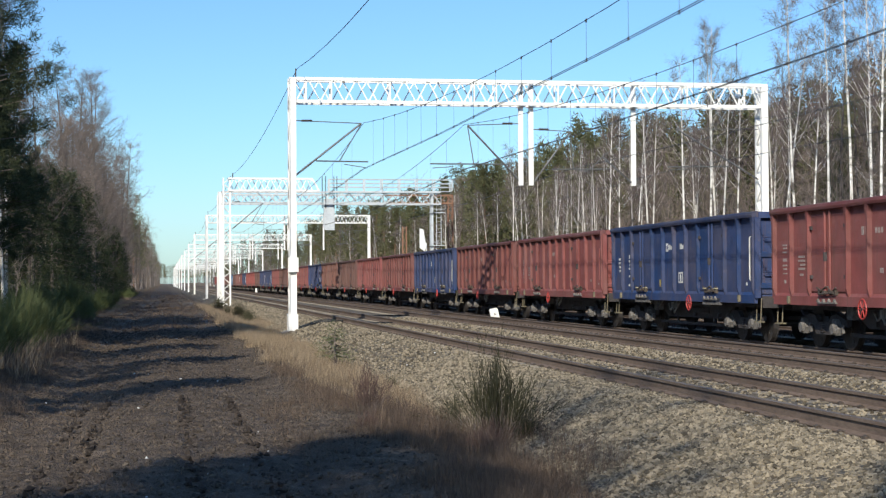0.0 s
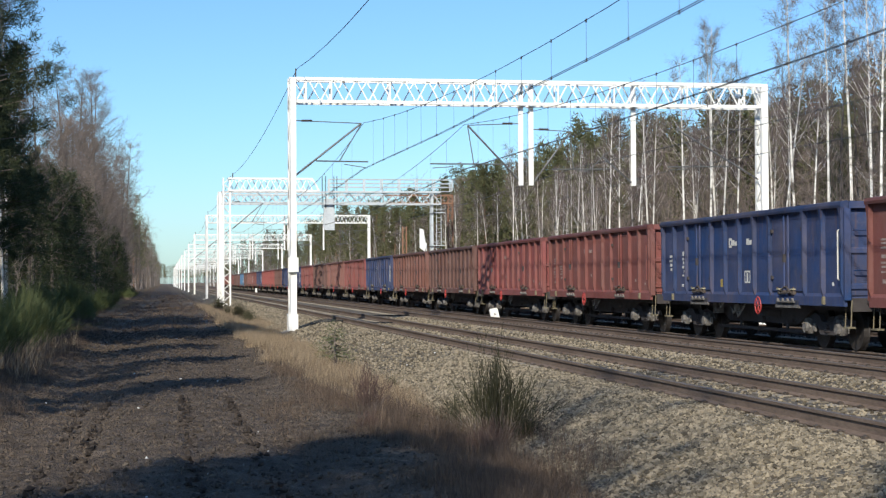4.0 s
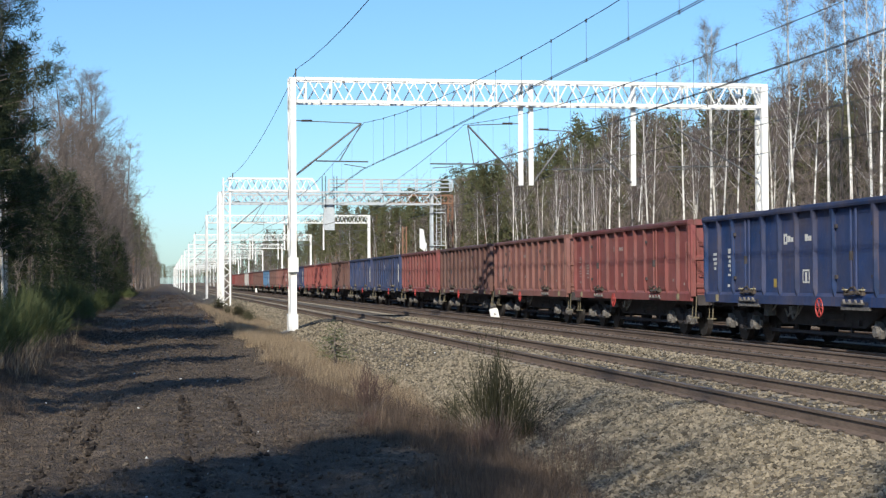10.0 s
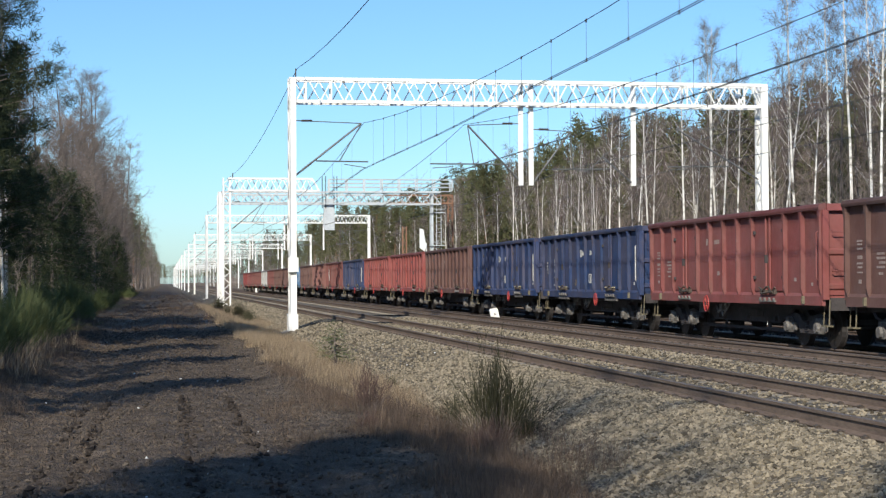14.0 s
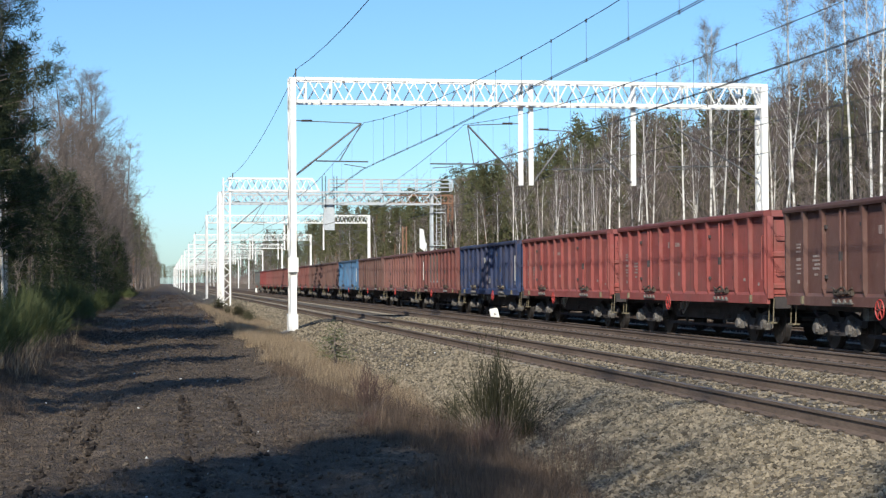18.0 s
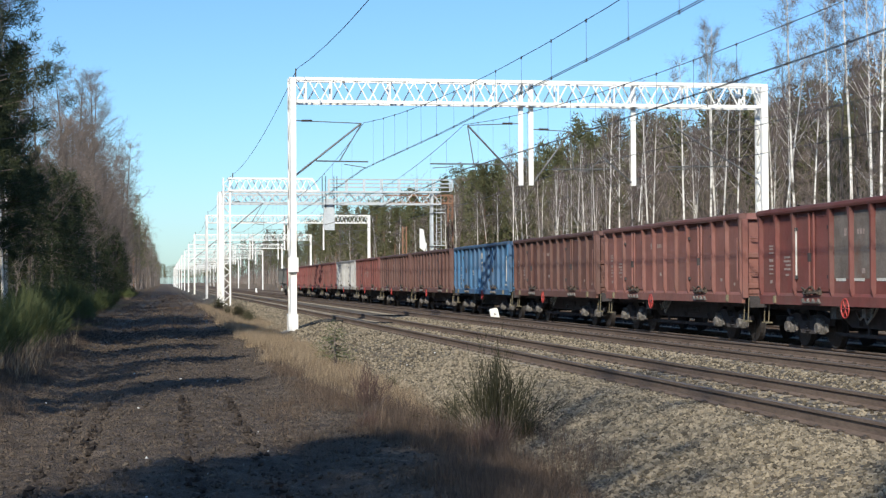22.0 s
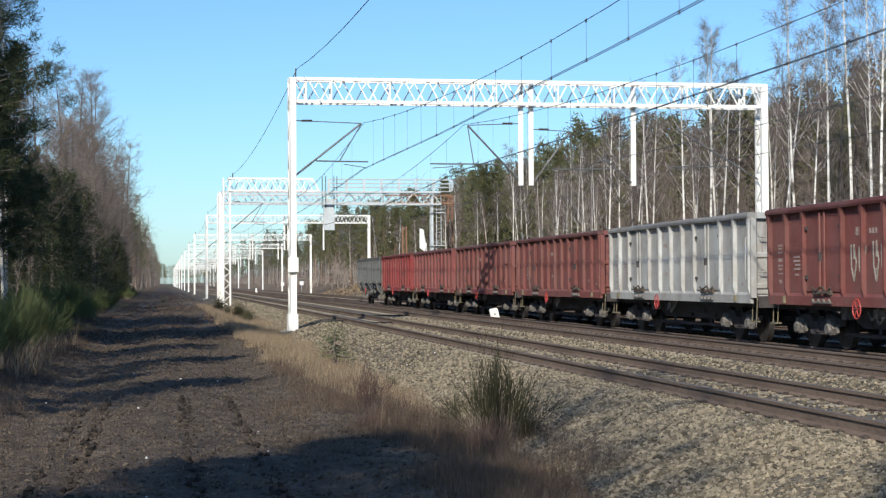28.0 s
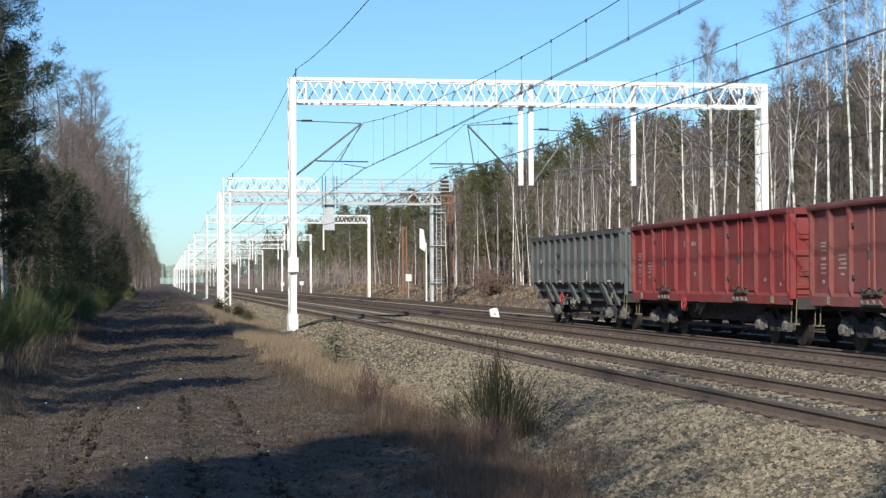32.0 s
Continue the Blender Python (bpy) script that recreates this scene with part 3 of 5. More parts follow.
def signal_gantry(y):
    g = thing("signal_gantry", "grey steel signal gantry with a railed walkway over the tracks", "signal gantry", at=pose(0, y, 0))
    mast(g, 4.6, -0.5, 8.95, WHITE_METAL, 0.7, 0.26)
    mast(g, 22.6, -0.4, 8.95, GREY_METAL, 0.4, 0.22)
    foundation(g, 4.6, -0.52)
    foundation(g, 22.6, -0.5)
    truss(g, 4.75, 23.3, 7.95, 8.95, -0.5, 0.5, 1.5, GREY_METAL, False, 0.05)
    part("walkway", Form().box(13.6, -0.55, 9.01, 24.2, 0.55, 9.05), GREY_METAL, g)
    for x in [13.8 + 1.5 * i for i in range(8)]:
        part("railing_post", Form().box(x - 0.05, -0.56, 9.05, x + 0.05, -0.5, 10.05).box(x - 0.05, 0.5, 9.05, x + 0.05, 0.56, 10.05), GREY_METAL, g)
    for z in (9.4, 9.72, 10.05):
        part("railing", Form().rod((13.7, -0.53, z), (24.2, -0.53, z), 0.03, 0.03, 5).rod((13.7, 0.53, z), (24.2, 0.53, z), 0.03, 0.03, 5), GREY_METAL, g)
    part("signal_cage", Form().box(13.35, -0.25, 5.75, 14.25, 0.25, 8.4), GREY_METAL, g, "grey back of a hanging signal head")
    f = Form()
    for x in (13.2, 13.5, 14.2, 14.45):
        f.rod((x, -0.3, 7.6), (x, -0.3, 10.3), 0.035, 0.035, 5)
    part("cage_frame", f, WIRE_METAL, g)
    lad = Form()
    for x in (23.0, 23.4):
        lad.rod((x, -0.2, -0.3), (x, -0.2, 9.0), 0.03, 0.03, 5)
    for i in range(28):
        lad.rod((23.0, -0.2, 0.1 + 0.32 * i), (23.4, -0.2, 0.1 + 0.32 * i), 0.018, 0.018, 4)
    part("ladder", lad, GREY_METAL, g)
    for z in (1.2, 4.4, 7.2):
        part("ladder_platform", Form().box(22.4, -0.5, z, 23.7, 0.3, z + 0.06).box(22.4, -0.5, z + 0.3, 23.7, -0.46, z + 0.34), GREY_METAL, g)


signal_gantry(142.0)


def old_portal(y):
    p = thing("old_portal", "older lattice portal, rusty brown at one end, repainted elsewhere", "portal", at=pose(0, y, 0))
    for x, paint in ((4.75, WHITE_METAL), (25.0, RUST_METAL)):
        f = Form()
        for sx in (-0.2, 0.2):
            for sy in (-0.2, 0.2):
                f.box(x + sx - 0.04, sy - 0.04, ground_z(x) - 0.4, x + sx + 0.04, sy + 0.04, 8.9)
        part("mast_corner_angles", f, paint, p)
        f = Form()
        for i in range(17):
            z = -0.1 + i * 0.52
            s = 1 if i % 2 else -1
            for sy in (-0.2, 0.2):
                f.rod((x - 0.2 * s, sy, z), (x + 0.2 * s, sy, z + 0.52), 0.025, 0.025, 4, False)
                f.rod((x + sy, -0.2 * s, z), (x + sy, 0.2 * s, z + 0.52), 0.025, 0.025, 4, False)
        part("mast_lacing", f, paint, p)
    truss(p, 4.75, 19.2, 8.25, 8.95, -0.28, 0.28, 1.2, GREY_METAL, False, 0.04)
    truss(p, 19.2, 25.2, 8.25, 8.95, -0.28, 0.28, 1.2, RUST_METAL, False, 0.04)


old_portal(146.5)


def old_mast(x, y, h):
    m = thing("old_mast", "rusty brown lattice mast of the older wiring", "mast", at=pose(x, y, ground_z(x)))
    for sx in (-0.2, 0.2):
        part("mast_channel", Form().box(sx - 0.06, -0.16, -0.4, sx + 0.06, 0.16, h), RUST_METAL, m)
    k = int(h / 0.5)
    for i in range(k):
        e = 0.2 if i % 2 else -0.2
        part("lacing_bar", Form().rod((-e, -0.15, h * i / k), (e, -0.15, h * (i + 1) / k), 0.03, 0.03, 4), RUST_METAL, m)


old_mast(25.1, 176.0, 7.4)

# ---------------- overhead wires ----------------
SPANS = [-6.0, 62.5, 126.0] + PORTALS[1:]


def wire_thing(cx, offset, zm, thick=1.0):
    w = thing("contact_line", "dark copper contact wires hung from a sagging carrier wire", "overhead wire", "overhead wires")
    for n, (a, b) in enumerate(zip(SPANS, SPANS[1:])):
        if a > 700:
            break
        zig = (-0.2 if n % 2 else 0.2)
        ca, cb = cx + offset + zig, cx + offset - zig
        sag = (zm - 6.09) * ((b - a) / 68.0) ** 2
        k = 14 if a < 130 else 8
        r = (0.010 if a < 130 else 0.012) * thick
        def carrier(t):
            return (ca + (cb - ca) * t, a + (b - a) * t, zm - 4 * sag * t * (1 - t))
        def contact(t, s):
            return (ca + (cb - ca) * t + s, a + (b - a) * t, 5.58 - 4 * 0.24 * t * (1 - t))
        part("carrier_wire", Form().path([carrier(i / k) for i in range(k + 1)], r, 4), WIRE_METAL, w)
        for s in (-0.03, 0.03):
            part("contact_wire", Form().path([contact(i / 4, s) for i in range(5)], r, 4), WIRE_METAL, w)
        if a < 200:
            count = 25 if a < 0 else 15 if a < 100 else 9
            for i in range(1, count):
                t = i / count
                p0, p1 = Vector(carrier(t)), Vector(contact(t, 0))
                f = Form().rod(p0, p1, 0.004 * thick, 0.004 * thick, 4)
                f.box(p0.x - 0.013, p0.y - 0.013, p0.z - 0.04, p0.x + 0.013, p0.y + 0.013, p0.z + 0.03)
                f.box(p1.x - 0.013, p1.y - 0.013, p1.z - 0.03, p1.x + 0.013, p1.y + 0.013, p1.z + 0.04)
                part("dropper", f, WIRE_METAL, w)


for (cx, _), zm in zip(TRACKS, (7.3, 7.27, 7.05, 7.2)):
    wire_thing(cx, 0.2 if cx < 8 else 0.0, zm, 1.0 if cx < 13 else 0.6)


def feeder_wire():
    w = thing("earth_wire", "thin dark wire strung along the tops of the masts", "overhead wire")
    for a, b in zip(SPANS, SPANS[1:]):
        sag = 1.28 if a < 0 else 0.75
        pts = [(4.9, a + (b - a) * i / 12, 9.3 - 4 * sag * ((b - a) / 68) ** 2 * (i / 12) * (1 - i / 12)) for i in range(13)]
        part("wire_span", Form().path(pts, 0.012, 4), WIRE_METAL, w)


feeder_wire()


# ---------------- small lineside things ----------------
def lineside():
    t = thing("distance_marker", "white painted concrete marker leaning between the tracks", "marker stone", at=pose(13.2, 66.6, -0.22, 0, -12, 0))
    part("stone", Form().prism([(-0.17, 0.0), (0.17, 0.0), (0.16, 0.42), (0.10, 0.47), (-0.12, 0.47), (-0.17, 0.42)], "y", -0.09, 0.09), WHITE_METAL, t)
    part("number_bar", Form().box(-0.05, -0.096, 0.2, 0.05, -0.09, 0.225).box(-0.03, -0.096, 0.26, 0.04, -0.09, 0.28), DARK_CLIP, t)
    t = thing("signal_post", "white lineside signal with a tall back plate", "signal", at=pose(21.2, 136.0, -0.4))
    part("post", Form().rod((0, 0, 0), (0, 0, 4.9), 0.07, 0.06, 10), WHITE_METAL, t)
    part("signal_head", Form().prism([(-0.55, 4.5), (-0.15, 4.2), (-0.02, 4.6), (-0.25, 6.0), (-0.55, 6.1)], "y", -0.15, 0.1), WHITE_METAL, t, "white back plate of the lamps")
    part("signal_arm", Form().rod((-0.25, 0, 4.4), (0, 0, 4.85), 0.05, 0.05, 8), WHITE_METAL, t)
    part("base_block", Form().box(-0.25, -0.25, -0.3, 0.25, 0.25, 0.12), CONCRETE, t)
    t = thing("line_sign", "small white square plate on a post", "sign", at=pose(24.8, 171.0, -0.3))
    part("post", Form().rod((0, 0, 0), (0, 0, 2.4), 0.035, 0.035, 8), GREY_METAL, t)
    part("plate", Form().box(-0.3, -0.03, 1.7, 0.3, 0.0, 2.4), WHITE_METAL, t)
    for x, y, h in ((24.6, 305.0, 1.8), (24.4, 352.0, 1.6)):
        t = thing("line_sign", "small white square plate on a post", "sign", at=pose(x, y, -0.3))
        part("post", Form().rod((0, 0, 0), (0, 0, h), 0.035, 0.035, 8), GREY_METAL, t)
        part("plate", Form().box(-0.35, -0.03, h - 0.7, 0.35, 0.0, h), WHITE_METAL, t)
    t = thing("trackside_post", "short white tapered post between the tracks", "marker post", at=pose(13.45, 250.0, -0.25))
    part("post", Form().rod((0, 0, 0), (0, 0, 0.75), 0.22, 0.12, 8), WHITE_METAL, t)
    single("bonding_cable", Form().path([(4.95, 62.1, -0.44), (5.1, 62.15, -0.3), (5.35, 62.3, -0.24), (5.7, 62.6, -0.15), (6.1, 62.5, -0.13), (6.55, 62.2, -0.1)], 0.035, 6),
           CABLE, "black earthing cable from the mast to the rail", "cable")
    for y, x0, x1 in ((59.0, 6.7, 8.1), (72.0, 8.2, 10.6), (55.5, 8.2, 8.9)):
        single("bonding_cable", Form().path([(x0, y, -0.14), (x0 + 0.25, y + 0.2, -0.12), (x1 - 0.3, y + 0.8, -0.13), (x1, y + 1.0, -0.14)], 0.035, 6),
               CABLE, "black bonding cable laid between the rails", "cable")


lineside()

# ---------------- the coal train ----------------
TRAIN_X, RAIL_Z = TRACKS[2]
PITCH = 14.117
REDDISH = {"red": (0.275, 0.078, 0.076), "orange": (0.365, 0.086, 0.080), "brown": (0.160, 0.076, 0.066), "dark": (0.225, 0.068, 0.062),
           "bright": (0.29, 0.032, 0.036), "rust": (0.215, 0.090, 0.072), "pale": (0.28, 0.12, 0.105), "blue": (0.012, 0.048, 0.168),
           "navy": (0.011, 0.043, 0.145), "sky": (0.055, 0.175, 0.345), "white": (0.46, 0.485, 0.495), "slate": (0.125, 0.155, 0.17)}
WORDS = {"red": "faded red", "orange": "orange red", "brown": "rust brown", "dark": "dark red", "bright": "bright red", "rust": "rusty orange brown",
         "pale": "chalky pale red", "blue": "blue", "navy": "navy blue", "sky": "light blue", "white": "dirty white", "slate": "slate grey"}
COLOURS = ("red red blue red dark blue dark red brown rust blue red pale brown red navy blue brown orange orange navy "
           "dark pale brown sky brown brown dark white dark dark red bright slate").split()   # the first has passed the camera
RUN_A, RUN_B, RUN_C = 11.743, 0.04538, 0.000108


def rib_form(side, y, top=3.06, bottom=1.14):
    x, o = side * 1.452, side
    f = Form()
    n = len(f.v)
    for z, w, d in ((bottom, 0.042, 0.04), (bottom + 0.2, 0.05, 0.10), (top - 0.3, 0.05, 0.095), (top, 0.10, 0.115)):
        f.v += [(x, y - w, z), (x + o * d, y - w * 0.75, z), (x + o * d, y + w * 0.75, z), (x, y + w, z)]
    for k in range(3):
        b = n + 4 * k
        f.f += [(b + i, b + (i + 1) % 4, b + 4 + (i + 1) % 4, b + 4 + i) for i in range(4)]
    f.f += [(n, n + 3, n + 2, n + 1), (n + 12, n + 13, n + 14, n + 15)]
    return f


def sheet_form(s, z0, z1, seed):
    """A side sheet buckled a little between its ribs."""
    f = Form()
    n, k = 72, 6
    for a in (0.0, 0.028):
        for j in range(k + 1):
            for i in range(n + 1):
                y, z = -6.38 + 12.76 * i / n, z0 + (z1 - z0) * j / k
                edge = math.sin(math.pi * j / k) * abs(math.sin(math.pi * (y + 6.36) / 1.06))
                d = edge * (0.010 * noise.noise((y * 0.9, z * 1.1, seed)) + 0.009 * noise.noise((y * 2.6, z * 2.2, seed + 5)))
                f.v.append((s * (1.422 + a) + s * d, y, z))
    w, h = n + 1, (n + 1) * (k + 1)
    for o in (0, h):
        f.f += [(o + j * w + i, o + j * w + i + 1, o + (j + 1) * w + i + 1, o + (j + 1) * w + i) for j in range(k) for i in range(n)]
    rim = [i for i in range(w)] + [j * w + n for j in range(1, k + 1)] + [k * w + i for i in range(n - 1, -1, -1)] + [j * w for j in range(k - 1, 0, -1)]
    f.f += [(a, b, b + h, a + h) for a, b in zip(rim, rim[1:] + rim[:1])]
    return f


def bent_rail(s, seed):
    """The top rail along one side, knocked slightly out of line by loading."""
    f = Form()
    out = [(1.40, 3.04), (1.57, 3.04), (1.58, 3.10), (1.56, 3.16), (1.42, 3.19), (1.39, 3.14)]
    n = 30
    for i in range(n + 1):
        y = -6.45 + 12.9 * i / n
        dx, dz = 0.018 * noise.noise((y * 0.6, seed, 1.0)), 0.018 * noise.noise((y * 0.7, seed, 4.0))
        f.v += [(s * (x + dx), y, z + dz) for x, z in out]
    for i in range(n):
        f.f += [(i * 6 + j, i * 6 + (j + 1) % 6, i * 6 + 6 + (j + 1) % 6, i * 6 + 6 + j) for j in range(6)]
    f.f += [tuple(range(5, -1, -1)), tuple(n * 6 + j for j in range(6))]
    return f


def build_bogie(wagon, y):
    b = part("bogie", Form().box(-1.0, -0.16, 0.42, 1.0, 0.16, 0.72).box(-0.25, -0.9, 0.5, 0.25, 0.9, 0.62), BLACK_STEEL, wagon)
    b.location = (0, y, 0)
    for s in (-1, 1):
        f = Form().prism([(-1.28, 0.52), (-1.28, 0.66), (-0.75, 0.78), (-0.45, 0.74), (-0.3, 0.60), (0.3, 0.60), (0.45, 0.74), (0.75, 0.78),
                          (1.28, 0.66), (1.28, 0.52), (0.55, 0.50), (0.42, 0.32), (-0.42, 0.32), (-0.55, 0.50)], "x", s * 0.96, s * 1.08)
        part("side_frame", f, BLACK_STEEL, b)
        coil = [(s * 1.02 + 0.09 * math.cos(k * 0.8), 0.16 * math.sin(k * 0.8), 0.36 + 0.0062 * k) for k in range(40)]
        part("bolster_spring", Form().path(coil, 0.02, 4), BLACK_STEEL, b)
        for e in (-0.9, 0.9):
            f = Form().prism([(e - 0.13, 0.33), (e + 0.13, 0.33), (e + 0.18, 0.5), (e + 0.09, 0.68), (e - 0.05, 0.66), (e - 0.19, 0.47)], "x", s * 1.085, s * 1.2)
            f.rod((s * 1.2, e, 0.46), (s * 1.26, e, 0.46), 0.13, 0.11, 10)
            f.box(min(s * 1.09, s * 1.15), e - 0.33, 0.38, max(s * 1.09, s * 1.15), e - 0.24, 0.56).box(min(s * 1.09, s * 1.15), e + 0.24, 0.38, max(s * 1.09, s * 1.15), e + 0.33, 0.56)
            part("axle_box", f, DUSTY_STEEL, b, "dusty grey axle box")
    for e in (-0.9, 0.9):
        f = Form().rod((-0.98, 0, 0), (0.98, 0, 0), 0.075, 0.075, 8)
        for s in (-1, 1):
            f.rod((s * 0.685, 0, 0), (s * 0.715, 0, 0), 0.485, 0.475, 24)
            f.rod((s * 0.715, 0, 0), (s * 0.81, 0, 0), 0.46, 0.455, 24)
            f.rod((s * 0.81, 0, 0), (s * 0.835, 0, 0), 0.16, 0.13, 12)
            for k in range(3):
                a = 2.1 * k
                f.rod((s * 0.812, 0.3 * math.cos(a), 0.3 * math.sin(a)), (s * 0.822, 0.3 * math.cos(a), 0.3 * math.sin(a)), 0.05, 0.05, 6)
        w = part("wheelset", f, WHEEL_STEEL, b)
        w.location = (0, e, 0.46)
    return b


def running_gear(wagon):
    for s in (-1, 1):
        part("solebar", Form().box(s * 1.05 - 0.05, -6.35, 0.86, s * 1.05 + 0.05, 6.35, 1.14), BLACK_STEEL, wagon)
        for e in (-1, 1):
            f = Form().rod((s * 0.875, e * 6.4, 1.05), (s * 0.875, e * 6.75, 1.05), 0.11, 0.09, 10)
            f.rod((s * 0.875, e * 6.75, 1.05), (s * 0.875, e * 6.98, 1.05), 0.08, 0.08, 10)
            f.rod((s * 0.875, e * 6.98, 1.05), (s * 0.875, e * 7.015, 1.05), 0.225, 0.215, 14)
            part("buffer", f, BLACK_STEEL, wagon)
    part("centre_sill", Form().box(-0.25, -6.3, 0.8, 0.25, 6.3, 1.1), BLACK_STEEL, wagon)
    for e in (-1, 1):
        part("headstock", Form().box(-1.3, e * 6.28, 0.86, 1.3, e * 6.4, 1.14), BLACK_STEEL, wagon)
        f = Form().rod((0, e * 6.4, 1.0), (0, e * 6.7, 0.95), 0.05, 0.04, 6).rod((0, e * 6.7, 0.95), (0, e * 6.95, 0.8), 0.04, 0.04, 6)
        part("coupling", f, BLACK_STEEL, wagon)
        part("brake_hose", Form().path([(-0.35, e * 6.4, 0.9), (-0.36, e * 6.65, 0.7), (-0.3, e * 6.9, 0.62), (-0.2, e * 7.0, 0.8)], 0.03, 6), BLACK_STEEL, wagon)
        build_bogie(wagon, e * 4.5)
    part("air_reservoir", Form().rod((-0.75, -1.3, 0.72), (-0.75, 0.1, 0.72), 0.2, 0.2, 12), BLACK_STEEL, wagon)
    part("brake_cylinder", Form().rod((0.5, 0.4, 0.75), (0.5, 1.1, 0.75), 0.18, 0.16, 12), BLACK_STEEL, wagon)
    f = Form().rod((-0.2, -3.4, 0.62), (-0.2, 3.4, 0.62), 0.035, 0.035, 6)
    for y in (-2.2, -0.2, 1.9):
        f.box(-1.0, y - 0.04, 0.55, 1.0, y + 0.04, 0.66)
    part("brake_rigging", f, BLACK_STEEL, wagon)
    for s in (-1, 1):
        part("truss_beam", Form().prism([(-3.3, 0.86), (3.3, 0.86), (2.4, 0.5), (-2.4, 0.5)], "x", s * 0.86, s * 0.92), BLACK_STEEL, wagon)
        part("pull_rod", Form().box(s * 0.9 - 0.03, -3.3, 0.30, s * 0.9 + 0.03, 3.3, 0.38).box(s * 0.9 - 0.025, -1.7, 0.38, s * 0.9 + 0.025, -1.6, 0.6).box(s * 0.9 - 0.025, 1.5, 0.38, s * 0.9 + 0.025, 1.6, 0.6), BLACK_STEEL, wagon)
    part("load_valve", Form().box(-1.22, 2.55, 0.68, -1.02, 2.85, 0.95), DUSTY_STEEL, wagon, "pale dusty valve box")
    f = Form()
    for a, b, z in ((0.5, 0.9, 0.86), (0.75, 1.2, 0.72), (1.05, 1.6, 0.80)):
        f.path([(-1.16, a, 1.0), (-1.2, a + 0.05, z), (-1.2, (a + b) / 2, z - 0.1), (-1.16, b, z + 0.06)], 0.026, 6)
    f.box(-1.24, 0.95, 0.74, -1.1, 1.15, 0.92)
    part("brake_valve", f, PIPE_DUST, wagon, "pale dusty brake valve with bent pipes")
    part("release_bracket", Form().path([(-1.2, 1.9, 1.05), (-1.25, 2.1, 0.85), (-1.2, 2.3, 0.82), (-1.2, 2.45, 1.0)], 0.022, 5), PIPE_DUST, wagon)


def fittings(wagon, spot=1.5, rail_paint=None):
    for s in (-1, 1):
        wy = -s * spot
        w = part("handwheel", Form().ring((s * 1.5, wy, 0.93), (1, 0, 0), 0.2, 0.017), RED_PAINT, wagon, "red brake handwheel")
        f = Form()
        for k in range(3):
            a = k * math.pi / 3
            dy, dz = 0.2 * math.cos(a), 0.2 * math.sin(a)
            f.rod((s * 1.5, wy - dy, 0.93 - dz), (s * 1.5, wy + dy, 0.93 + dz), 0.014, 0.014, 5)
        part("spokes", f, RED_PAINT, w)
        part("spindle", Form().rod((s * 1.1, wy, 0.93), (s * 1.52, wy, 0.93), 0.03, 0.03, 6), BLACK_STEEL, w)
        for e in (-1, 1):
            part("towing_hook", Form().prism([(e * 5.4 - 0.03, 1.0), (e * 5.4 + 0.03, 1.0), (e * 5.4 + 0.06, 1.08), (e * 5.4 + 0.02, 1.17), (e * 5.4 - 0.03, 1.17)],
                                           "x", s * 1.5, s * 1.56), YELLOW_PAINT, wagon, "yellow towing hook")
            f = Form().path([(s * 1.35, e * 6.2, 1.12), (s * 1.38, e * 6.2, 0.52), (s * 1.38, e * 6.5, 0.52), (s * 1.35, e * 6.5, 1.1)], 0.016, 5)
            f.box(min(s * 1.28, s * 1.44), min(e * 6.2, e * 6.5), 0.51, max(s * 1.28, s * 1.44), max(e * 6.2, e * 6.5), 0.545)
            part("footstep", f, YELLOW_PAINT, wagon, "dull yellow footstep")
            if e == s:
                part("handrail", Form().path([(s * 1.50, e * 6.27, 1.5), (s * 1.56, e * 6.27, 1.55), (s * 1.56, e * 6.27, 2.55), (s * 1.50, e * 6.27, 2.6)], 0.018, 5),
                     rail_paint or PAINT, wagon, "upright handrail at the corner")


def marks(wagon, s, words, logo, paint):
    """Lettering that cannot be read, as bars on the side sheets."""
    x0, x1 = (s * 1.452, s * 1.457)
    f = Form()
    for y, z, w, h in words:
        f.box(min(x0, x1), -s * y - w / 2, z, max(x0, x1), -s * y + w / 2, z + h)
    part("lettering", f, paint, wagon, "pale painted bars of lettering", kind="stuff")
    f = Form()
    for y, z, w, h in logo:
        f.box(min(x0, x1), -s * y - w / 2, z, max(x0, x1), -s * y + w / 2, z + h)
    part("emblem", f, paint, wagon, "small pale emblem", kind="stuff")


